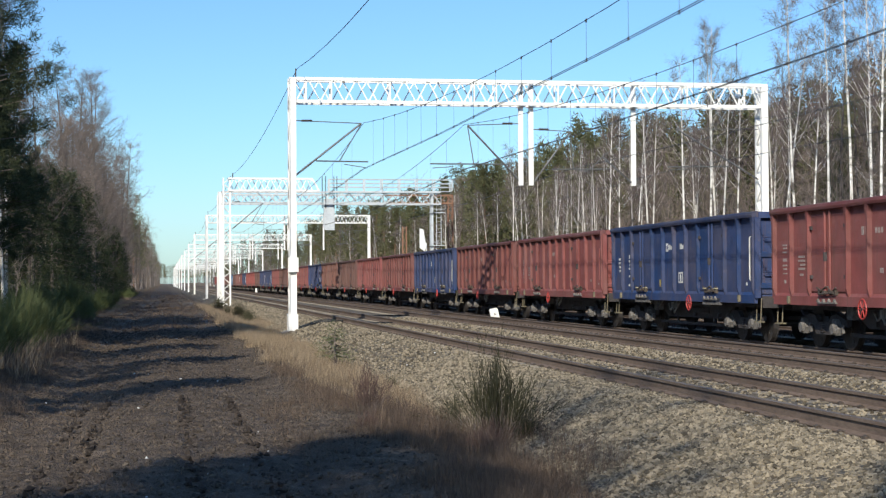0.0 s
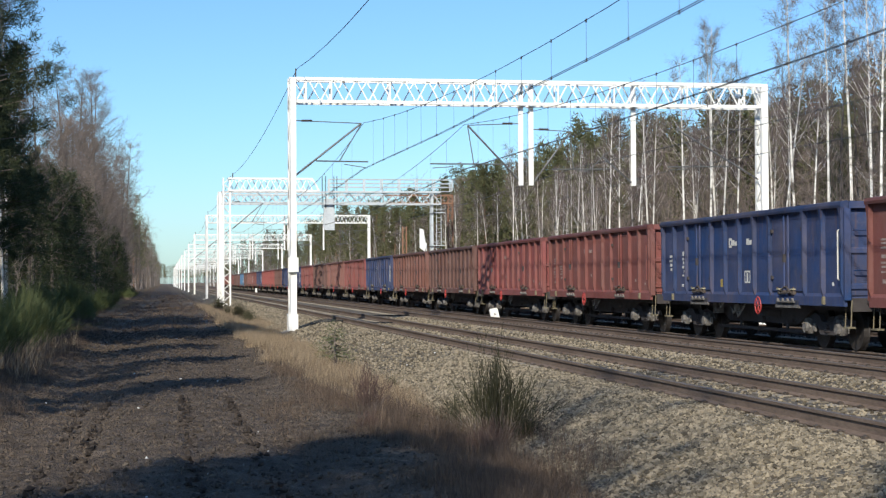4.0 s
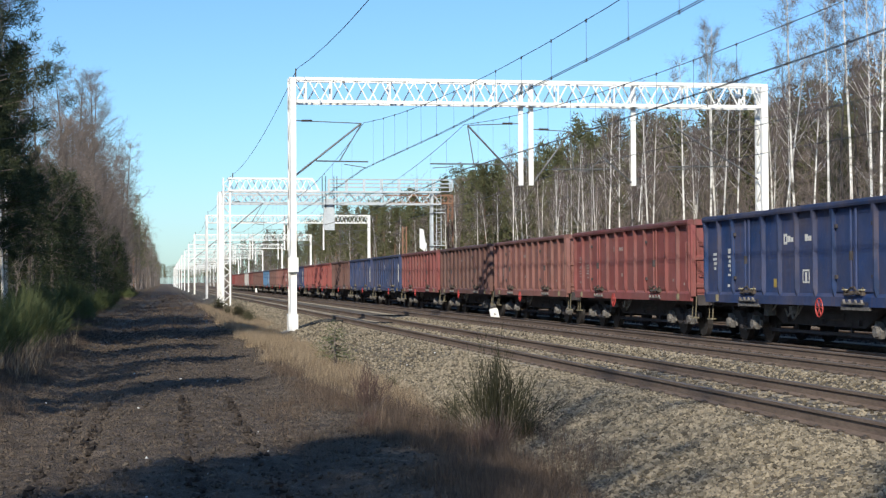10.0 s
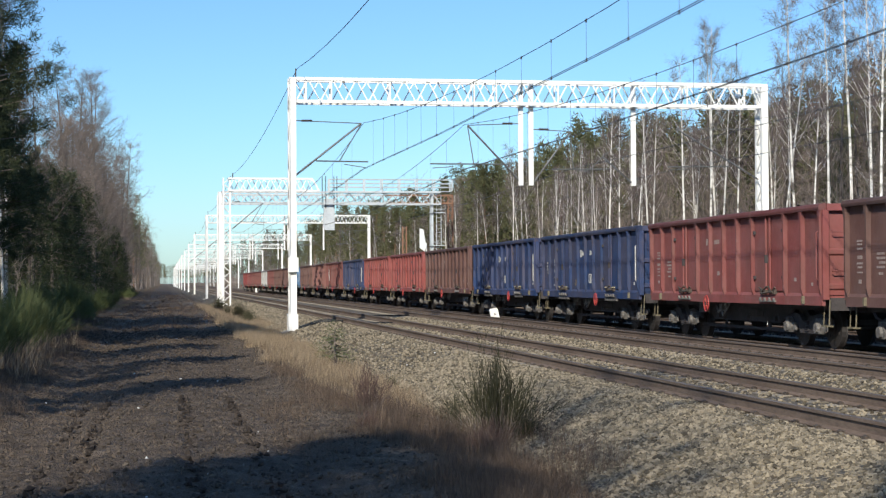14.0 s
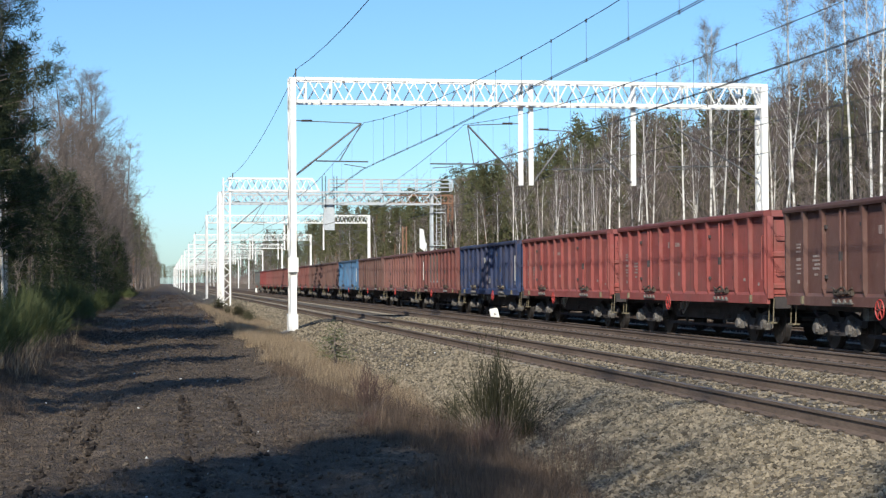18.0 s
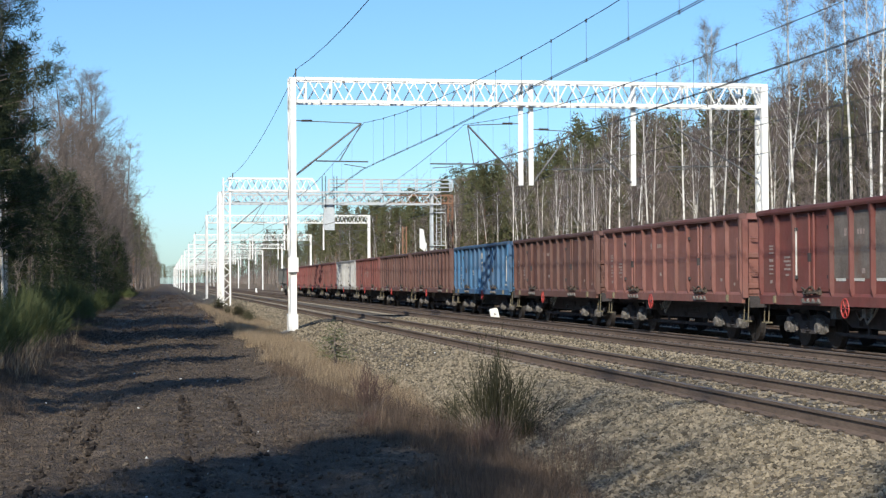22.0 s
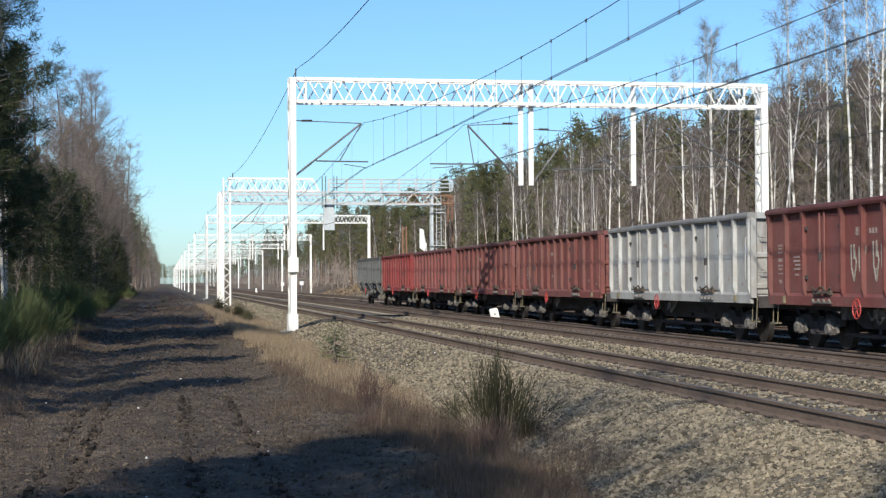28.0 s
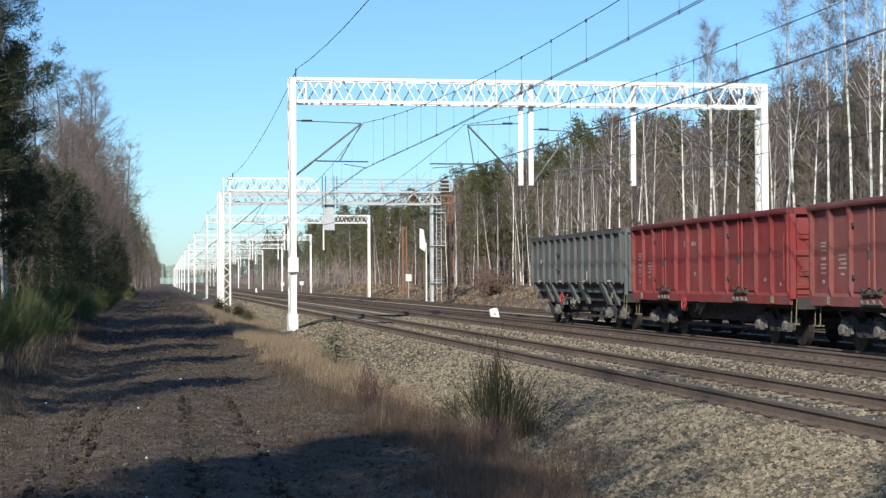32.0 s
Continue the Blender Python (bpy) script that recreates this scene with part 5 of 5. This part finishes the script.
def scatter(rng, n, x0, x1, y0, y1, gap, taken):
    got, tries = [], 0
    while len(got) < n and tries < n * 30:
        tries += 1
        x, y = rng.uniform(x0, x1), rng.uniform(y0, y1)
        if all((x - a) ** 2 + (y - b) ** 2 > gap * gap for a, b in taken):
            taken.append((x, y))
            got.append((x, y))
    return got


BIRCH_SPOTS = [(28.4, 227.5), (29.3, 229.1), (28.8, 207.2), (29.4, 197.1), (29.5, 182.0), (28.0, 165.6), (27.8, 160.4), (30.1, 163.2), (28.5, 151.8), (28.4, 144.5), (30.5, 152.8), (30.4, 145.3), (31.9, 148.0), (30.5, 138.7), (31.1, 137.0), (29.2, 125.3), (31.1, 130.8), (32.0, 131.7), (30.6, 119.7), (31.5, 120.3), (31.2, 115.8), (28.8, 104.0), (31.6, 107.2), (30.9, 104.0), (29.8, 93.8), (28.7, 85.9), (32.0, 94.1), (30.4, 89.1), (31.4, 89.5), (32.0, 85.4), (31.4, 82.9), (32.2, 83.4), (30.1, 76.8), (31.7, 79.0), (30.3, 73.7), (32.2, 75.4), (32.0, 72.7), (29.0, 65.0)]


def right_forest():
    rng = random.Random(5)
    taken = list(BIRCH_SPOTS)
    for x, y in BIRCH_SPOTS:
        plant(rng.choice(BIRCHES), x, y, rng.uniform(0, 6.28), rng.uniform(0.82, 1.02) if y < 79 else rng.uniform(0.62, 0.8) if y < 98 else rng.uniform(0.52, 0.74) if y < 118 else rng.uniform(0.42, 0.6), rng.uniform(-0.03, 0.03))
    for x, y in scatter(rng, 26, 31, 37, 70, 160, 1.8, taken):
        plant(rng.choice(BIRCHES), x, y, rng.uniform(0, 6.28), rng.uniform(0.5, 0.7), rng.uniform(-0.05, 0.05))
    for x, y in scatter(rng, 10, 29, 38, 160, 330, 2.0, taken):
        plant(rng.choice(BIRCHES), x, y, rng.uniform(0, 6.28), rng.uniform(0.55, 0.85), rng.uniform(-0.05, 0.05))
    for x, y in scatter(rng, 34, 30.5, 40, 66, 220, 2.0, taken):
        plant(rng.choice(BARES), x, y, rng.uniform(0, 6.28), rng.uniform(0.38, 0.58))
    for x, y in scatter(rng, 30, 34, 46, 74, 132, 1.9, taken):
        plant(rng.choice(BARES), x, y, rng.uniform(0, 6.28), rng.uniform(0.55, 0.72))
    for x, y in scatter(rng, 78, 41, 58, 90, 250, 2.1, taken):
        plant(rng.choice(PINES), x, y, rng.uniform(0, 6.28), rng.uniform(0.64, 0.8))
    for x, y in scatter(rng, 40, 30, 56, 200, 480, 2.6, taken):
        plant(rng.choice(PINES), x, y, rng.uniform(0, 6.28), rng.uniform(0.64, 0.84))
    for x, y in scatter(rng, 40, 30.5, 42, 118, 300, 2.4, taken):
        plant(PINES[3] if rng.random() < 0.6 else PINES[1], x, y, rng.uniform(0, 6.28), rng.uniform(0.55, 0.8))
    for x, y in scatter(rng, 26, 33, 50, 75, 260, 3.0, taken):
        plant(rng.choice(SPRUCES), x, y, rng.uniform(0, 6.28), rng.uniform(0.5, 1.0))


def left_forest():
    rng = random.Random(8)
    taken = []
    for k, x, y, s in ((0, -6.2, 42.5, 0.92), (1, -6.6, 46.5, 1.1), (1, -9.4, 40, 1.1), (0, -8.2, 55, 1.0), (1, -9.6, 62, 1.2), (0, -11.5, 52, 1.1), (1, -6.9, 66, 0.8)):
        taken.append((x, y))
        plant(BIG_PINES[k], x, y, rng.uniform(0, 6.28), s)
    for x, y in scatter(rng, 12, -10, -6.6, 52, 90, 1.4, taken):
        plant(rng.choice(BIRCHES), x, y, rng.uniform(0, 6.28), rng.uniform(0.8, 1.0))
    for x, y in scatter(rng, 50, -10.5, -6.4, 66, 320, 2.9, taken):
        plant(rng.choice(BARES), x, y, rng.uniform(0, 6.28), rng.uniform(0.9, 1.1) if y > 140 else rng.uniform(0.66, 0.8))
    for x, y in scatter(rng, 30, -10.5, -6.0, 80, 260, 3.0, taken):
        plant(rng.choice(SPRUCES), x, y, rng.uniform(0, 6.28), rng.uniform(0.7, 1.2))
    for x, y in scatter(rng, 46, -30, -10, 55, 300, 3.0, taken):
        plant(rng.choice(PINES), x, y, rng.uniform(0, 6.28), rng.uniform(0.85, 1.1))
    for x, y in scatter(rng, 20, -24, -9, 45, 130, 3.0, taken):
        plant(rng.choice(SPRUCES), x, y, rng.uniform(0, 6.28), rng.uniform(0.9, 1.3))
    for x, y in scatter(rng, 26, -14, -6, 320, 620, 4.0, taken):
        plant(rng.choice(BARES + PINES[:2]), x, y, rng.uniform(0, 6.28), rng.uniform(0.8, 1.05))
    # the stand beside and behind the camera, whose shadows lie across the dirt
    for x, y in scatter(rng, 28, -30, -9.5, -34, 48, 3.2, taken):
        if 17 < y - 1.96 * x < 27 or 37 < y - 1.96 * x < 58:      # lanes through the stand, by which the sun reaches the dirt
            continue
        plant(rng.choice(PINES), x, y, rng.uniform(0, 6.28), rng.uniform(0.65, 0.9))
    for k, x, y, s in ((0, -7.0, -24, 0.78), (3, -7.6, -19, 0.8), (1, -6.8, -14, 0.75), (2, -7.5, -15.0, 0.95), (3, -6.9, -6, 0.8), (0, -7.4, -2.5, 0.76), (2, -8.5, -8.0, 0.62), (0, -7.7, -0.6, 0.7),
                       (1, -7.4, 13.9, 0.7), (1, -8.2, 16.2, 0.62), (1, -6.6, 23.0, 0.66), (3, -7.2, 30.5, 0.7), (2, -6.5, -17.5, 0.7)):
        plant(PINES[k], x, y, k * 1.3 + y, s)
    for k, x, y, s in ((3, -6.6, 0, 0.85), (3, -6.8, 28, 0.8), (0, -6.2, -6, 0.8), (1, -5.9, -11, 0.85), (2, -7.0, -16, 0.95), (3, -6.0, -3.5, 0.9), (2, -7.4, -3.0, 0.98), 
                       (1, -6.8, -21, 1.05)):
        plant(BARES[k], x, y, k * 1.3 + y, s)


right_forest()
left_forest()


def far_woods(name, boxes, seed, label):
    """Woods too far off to count: trunks, bare twigs and green tops in one mesh each."""
    rng = random.Random(seed)
    stems, twigs, green = Form(), Form(), Form()
    for n, x0, x1, y0, y1, h0, h1, pine in boxes:
        for _ in range(n):
            x, y, h = rng.uniform(x0, x1), rng.uniform(y0, y1), rng.uniform(h0, h1)
            z = ground_z(x)
            stems.rod((x, y, z - 0.3), (x + rng.uniform(-0.4, 0.4), y, z + h), 0.13, 0.03, 5, False)
            if rng.random() < pine:
                for _ in range(34):
                    t = rng.uniform(0.3, 1.0) ** 0.8
                    c = Vector((x + rng.gauss(0, 1) * 1.35 * (1.12 - t), y + rng.gauss(0, 1) * 1.35 * (1.12 - t), z + h * t))
                    tuft(green, rng, c, Vector((0, 0, 0.5)), 11, 0.62, 0.15)
            else:
                for _ in range(80):
                    t = rng.uniform(0.25, 0.98)
                    p = Vector((x, y, z + h * t))
                    e = p + Vector((rng.gauss(0, 1) * 1.5, rng.gauss(0, 1) * 1.5, rng.uniform(0.3, 2.2)))
                    twigs.spike(p.lerp(e, rng.uniform(0, 0.6)), e, 0.03)
    t = thing(name, label, "woods", kind="stuff")
    part("stems", stems, GREY_BARK, t, kind="stuff")
    part("twigs", twigs, TWIG, t, kind="stuff")
    part("green_tops", green, NEEDLE, t, kind="stuff")


far_woods("far_woods", [(170, 31.5, 41, 140, 300, 6, 11.5, 1.0), (330, 39, 62, 74, 140, 10.5, 14, 0.72), (520, 38, 75, 140, 260, 12, 16, 0.78), (260, 34, 90, 250, 420, 13, 16.5, 0.8),
                        (220, 30, 90, 420, 700, 13, 18, 0.8), (200, 26, 90, 700, 1500, 14, 20, 0.8)], 21,
          "mixed pine and birch woods stretching into the distance")
far_woods("far_woods", [(330, -55, -12, 45, 330, 12, 19, 0.6), (130, -40, -11.5, 110, 380, 6, 12, 0.9), (150, -60, -8, 330, 700, 15, 20, 0.6), (120, -60, -6, 700, 1500, 15, 20, 0.6), (190, -10, -4.0, 330, 1500, 15, 20, 0.4),
                        (240, -60, 60, 1300, 1600, 14, 19, 0.7)], 22, "mixed pine and bare woods along the dirt track")


def undergrowth(name, n, x0, x1, y0, y1, h0, h1, seed, label, thick=1.0):
    """A thicket of saplings and thin twigs between the trunks."""
    rng = random.Random(seed)
    f = Form()
    for _ in range(n):
        x, y, h = rng.uniform(x0, x1), y0 + (y1 - y0) * rng.random() ** 1.4, rng.uniform(h0, h1) * rng.uniform(0.4, 1.0)
        b = Vector((x, y, ground_z(x) - 0.1))
        t = b + Vector((rng.gauss(0, 0.08) * h, rng.gauss(0, 0.08) * h, h))
        f.spike(b, t, 0.022 * thick)
        for _ in range(14):
            p = b.lerp(t, rng.uniform(0.15, 0.95))
            f.spike(p, p + Vector((rng.gauss(0, 0.16), rng.gauss(0, 0.16), rng.uniform(0.05, 0.25))) * h, 0.012 * thick)
    single(name, f, THICKET, label, "undergrowth", kind="stuff")


undergrowth("undergrowth", 2600, 30, 46, 62, 330, 3.0, 9.0, 61, "grey-brown thicket of bare saplings under the birches")
undergrowth("undergrowth", 1500, -22, -6.2, 42, 300, 1.5, 6.0, 62, "dark bare saplings under the trees")


undergrowth("undergrowth", 900, 26, 50, 250, 1000, 3.0, 7.0, 63, "distant brown thicket along the line", 5.0)
undergrowth("undergrowth", 700, -25, -5.5, 200, 1000, 2.0, 6.0, 64, "distant dark thicket along the dirt track", 4.0)


# ---------------- shrubs and grass ----------------
def broom_bush(seed, h, r, stems, leaf_len=0.22, w=0.012, forks=0.3):
    """Upright whippy green stems that fork."""
    rng = random.Random(seed)
    f, wood = Form(), Form()
    for _ in range(stems):
        a, q = rng.uniform(0, 6.28), abs(rng.gauss(0, 0.5))
        b = Vector((math.cos(a), math.sin(a), 0)) * r * 0.35 * rng.random()
        tip = Vector((math.cos(a) * q * r, math.sin(a) * q * r, h * (rng.uniform(0.4, 0.78) if rng.random() < 0.93 else rng.uniform(0.8, 1.1)) * (1.05 - 0.4 * min(q, 1))))
        mid = b.lerp(tip, 0.5) + Vector((rng.gauss(0, 0.05), rng.gauss(0, 0.05), 0.08 * h))
        wood.spike(b - Vector((0, 0, 0.1)), mid, 0.009)
        f.spike(b.lerp(mid, 0.5), tip, w * 0.6)
        for _ in range(7):
            p = mid.lerp(tip, rng.uniform(-0.4, 0.95))
            e = p + ((tip - b).normalized() * 0.8 + Vector([rng.gauss(0, forks) for _ in range(3)])) * leaf_len * h * rng.uniform(0.5, 1.1)
            f.spike(p, e, w * 0.45)
    return wood, f


GREEN_BROOMS = [tree_kind("broom_bush", "dense green broom bush beside the dirt track", "bush", "green bushes",
                          broom_bush(130 + i, (1.7, 1.45, 1.9)[i], (1.1, 0.9, 1.2)[i], 260), GREY_BARK, BROOM, "foliage") for i in range(3)]
DARK_BROOMS = [tree_kind("broom_bush", "sparse dark broom bush in the withered grass", "bush", "dark bushes",
                         broom_bush(140 + i, (1.42, 0.9, 0.75)[i], (0.98, 0.42, 0.38)[i], (230, 60, 45)[i], 0.2, 0.008, 0.13), GREY_BARK, BROOM_DARK, "foliage") for i in range(3)]
DEAD_BUSHES = [tree_kind("dead_bush", "leafless reddish brown bush in the withered grass", "bush", "dead bushes",
                         broom_bush(145 + i, (0.85, 0.55)[i], (0.42, 0.5)[i], (42, 60)[i], 0.2, 0.009, 0.15), GREY_BARK, DEAD_TWIG, "foliage") for i in range(2)]


def bushes():
    rng = random.Random(17)
    taken = []
    for x, y in scatter(rng, 46, -5.6, -3.0, 27, 95, 0.8, taken):
        plant(rng.choice(GREEN_BROOMS), x, y, rng.uniform(0, 6.28), rng.uniform(0.7, 1.05))
    for x, y in scatter(rng, 16, -5.0, -3.2, 95, 200, 1.6, taken):
        plant(rng.choice(GREEN_BROOMS), x, y, rng.uniform(0, 6.28), rng.uniform(0.55, 0.8))
    for k, x, y, s in ((0, 3.98, 20.0, 1.0), (1, 4.25, 19.8, 0.8), (2, 3.9, 22.5, 0.8),
                       (2, 4.1, 30.5, 0.5), (1, 4.2, 86.0, 0.9), (0, 4.0, 92.0, 0.8), (1, 3.6, 97.0, 1.0), (2, 3.9, 80.0, 1.0), (1, 4.3, 82.0, 0.7), (1, 4.5, 80.5, 0.6), (0, 4.1, 84.0, 0.6), (1, 4.6, 78.0, 0.5), (0, 3.5, 110.0, 0.9)):
        plant(DARK_BROOMS[k], x, y, y * 2.0, s)
    for k, x, y, s in ((0, 2.72, 22.6, 1.0), (1, 2.62, 22.0, 0.8), (1, 3.8, 19.4, 0.9), (1, 3.3, 17.6, 0.7), (0, 3.1, 25.0, 0.6), (1, 2.3, 19.0, 0.6), (0, 3.55, 18.2, 0.6), (1, 4.1, 21.0, 0.9)):
        plant(DEAD_BUSHES[k], x, y, y * 3.0, s)
    young = tree_kind("pine_seedling", "small green pine seedling in the dry grass", "seedling", "", spruce_tree(161, 0.85, 0.36, 26, 5, 9, 0.10, 0.012), GREY_BARK, BROOM, "needles")
    plant(young, 3.75, 37.5, 0.0, 1.0)
    oak = tree_kind("leafy_bush", "low bush still holding withered brown leaves", "bush", "", leaf_bush(151), GREY_BARK, DEAD_LEAF, "foliage")
    plant(oak, 26.2, 134.0, 0.0, 1.1)
    plant(oak, 26.6, 138.0, 2.0, 1.2)
    plant(oak, 29.3, 92.0, 1.0, 1.6)


def leaf_bush(seed):
    rng = random.Random(seed)
    wood, f = Form(), Form()
    for _ in range(50):
        a = rng.uniform(0, 6.28)
        tip = Vector((math.cos(a) * 2.1 * rng.random(), math.sin(a) * 2.1 * rng.random(), rng.uniform(0.4, 2.1)))
        wood.spike((0, 0, -0.1), tip, 0.02)
        for _ in range(22):
            c = tip * rng.uniform(0.35, 1.0) + Vector([rng.gauss(0, 0.15) for _ in range(3)])
            w = Vector([rng.gauss(0, 1) for _ in range(3)]).normalized()
            f.blade(c, c + w * 0.13, 0.09, w.orthogonal().normalized())
    return wood, f


bushes()


def meadow(name, n, spots, h0, h1, width, material, label, seed, category="grass"):
    """Blades in tufts over stretches of the ground."""
    rng = random.Random(seed)
    f = Form()
    for _ in range(n):
        x0, x1, y0, y1 = rng.choice(spots)
        cx, cy = rng.uniform(x0, x1), y0 + (y1 - y0) * rng.random() ** 1.3
        if noise.noise((cx * 0.8, cy * 0.4, 5.0)) + 0.5 * noise.noise((cx * 2.3, cy * 1.4, 3.0)) < -0.08:
            continue
        k = rng.uniform(0.5, 1.0)
        for _ in range(9):
            x, y = cx + rng.gauss(0, 0.09), cy + rng.gauss(0, 0.09)
            z = max(ground_z(x) + uneven(x, y), bed_z(x) if x > 3.75 else -9) - 0.02
            h = rng.uniform(h0, h1) * k
            a = rng.uniform(0, 6.28)
            f.blade((x, y, z), (x + rng.gauss(0, 0.3) * h, y + rng.gauss(0, 0.3) * h, z + h), width * (1 + cy / 60), (math.cos(a), math.sin(a), 0))
    single(name, f, material, label, category, kind="stuff")


meadow("dry_grass", 11500, [(2.6, 3.9, 24, 40), (2.4, 4.2, 26, 60), (2.1, 4.2, 36, 75), (2.2, 4.1, 44, 70), (2.4, 4.3, 60, 130), (2.5, 4.6, 66, 120)], 0.07, 0.42, 0.006, DRY_GRASS, "straw-coloured withered grass along the verge", 31)
meadow("withered_stalks", 12500, [(2.2, 4.0, 26, 62), (2.3, 3.9, 24, 44), (1.3, 3.95, 10.5, 24), (1.9, 3.9, 10.5, 20), (2.0, 3.8, 12, 34), (-2.9, -1.9, 20, 60), (-3.6, -2.3, 26, 80)], 0.04, 0.28, 0.005, RED_GRASS, "reddish brown withered stalks beside the track", 32)
meadow("tall_stalks", 420, [(3.3, 4.5, 16, 21.5), (2.5, 3.6, 19, 24)], 0.2, 0.62, 0.005, RED_GRASS, "tall brown dead stalks round the bushes", 37)
meadow("bank_stalks", 1500, [(23.0, 29.5, 70, 260)], 0.1, 0.45, 0.02, RED_GRASS, "brown withered stalks on the bank", 35)
meadow("bank_grass", 3000, [(23.2, 29.5, 70, 260)], 0.1, 0.4, 0.02, DRY_GRASS, "dry grass on the bank before the trees", 33)
meadow("pale_stalks", 70, [(-3.0, -2.3, 29, 46)], 0.3, 0.95, 0.008, DRY_GRASS, "tall pale dead stalks before the green bushes", 36)
meadow("far_stubble", 1200, [(-2.6, 2.7, 60, 240), (-2.4, 2.6, 60, 120)], 0.05, 0.22, 0.02, RED_GRASS, "low withered weeds on the far stretch of the dirt track", 38)
meadow("track_stubble", 700, [(-1.9, 2.2, 11, 60)], 0.03, 0.10, 0.012, RED_GRASS, "short dead stubble on the dirt track", 34)


LUMP = [Vector(p) for p in ((1, 0, 0), (0, 1, 0), (-1, 0, 0), (0, -1, 0), (0, 0, 1), (0, 0, -1))]
LUMP_FACES = [(0, 1, 4), (1, 2, 4), (2, 3, 4), (3, 0, 4), (1, 0, 5), (2, 1, 5), (3, 2, 5), (0, 3, 5)]


def stones(name, n, spots, s0, s1, material, label, seed):
    """Loose angular stones, each a small uneven lump."""
    rng = random.Random(seed)
    f = Form()
    for _ in range(n):
        x0, x1, y0, y1, p = rng.choice(spots)
        x, y = rng.uniform(x0, x1), y0 + (y1 - y0) * rng.random() ** p
        s = rng.uniform(s0, s1) * (1 + max(0, y - 30) / 60)
        z = (bed_z(x) if 3.75 < x < 22.4 else ground_z(x) + uneven(x, y)) + s * rng.uniform(0.0, 0.55)
        b = len(f.v)
        q = Euler((rng.uniform(0, 6), rng.uniform(0, 6), rng.uniform(0, 6))).to_matrix()
        for u in LUMP:
            w = q @ (u * s * rng.uniform(0.55, 1.15))
            f.v.append((x + w.x, y + w.y, z + w.z * 0.85))
        f.f += [(b + i, b + j, b + k) for i, j, k in LUMP_FACES]
    single(name, f, material, label, "stones", kind="stuff")


stones("ballast_stones", 56000, [(3.85, 6.3, 12, 34, 1.0), (3.9, 6.4, 12, 70, 1.3), (4.0, 6.5, 12, 28, 1.0)], 0.016, 0.042, STONE, "loose pale angular ballast stones on the shoulder", 41)
stones("ballast_stones", 9000, [(4.1, 6.2, 12, 22, 1.0), (4.0, 6.2, 16, 32, 1.0)], 0.03, 0.052, STONE, "large loose ballast stones on the shoulder", 47)
stones("ballast_stones", 9000, [(6.8, 8.0, 17, 60, 1.0), (8.35, 10.4, 20, 70, 1.0), (8.3, 10.5, 20, 45, 1.0)], 0.022, 0.045, STONE, "loose pale ballast stones between the near tracks", 42)
stones("ballast_stones", 12000, [(3.9, 6.3, 62, 150, 1.2)], 0.02, 0.036, STONE, "loose pale ballast stones on the shoulder beyond the mast", 46)
# the dark colour of these lumps stands for shade in the tyre dents
stones("tyre_lug_lumps", 520, [(r - 0.07, r + 0.07, 11.5, 25, 1.0) for r in RUTS], 0.02, 0.055, DENT_SHADE_CLOD, "soil lumps along the tyre ruts, coloured dark like the shaded tyre dents", 45)
stones("dirt_clods", 15000, [(-2.4, 2.7, 11, 60, 1.3)], 0.008, 0.034, CLOD, "small dark clods and pebbles on the dirt track", 43)
stones("pale_pebbles", 60, [(-2.0, 3.0, 12, 45, 1.3), (4.2, 6.0, 20, 60, 1.0)], 0.014, 0.032, WHITE_LETTER, "scattered white pebbles", 44)


# ---------------- what moves ----------------
TURNING = [(w, o) for w in WAGONS for o in w.children_recursive if o.name.startswith("wheelset")]


def motions():
    for w, o in TURNING:
        i = WAGONS.index(w)
        x, y, z = o.location
        gone = [travelled(k / 30) for k in range(961)]
        start = train_y(i, 0.0)
        # the wheels turn while the wagon passes within sight of the camera's near ground
        near = [k for k in range(961) if 22 < start - gone[k] < 80]
        rows, first = [], gone[near[0]] if near else 0.0
        if near and near[0] > 0:
            rows.append((0, pose(x, y, z)))
        rows += [(k / 30, pose(x, y, z, math.degrees((gone[k] - first) / 0.46))) for k in near]
        last = rows[-1][1] if rows else pose(x, y, z)
        if not rows:
            rows.append((0, last))
        if rows[-1][0] < 32:
            rows.append((32, last))
        walk(o, rows)
    for i, w in enumerate(WAGONS):
        walk(w, [(t, pose(TRAIN_X, train_y(i, t), RAIL_Z)) for t in range(33)])


motions()
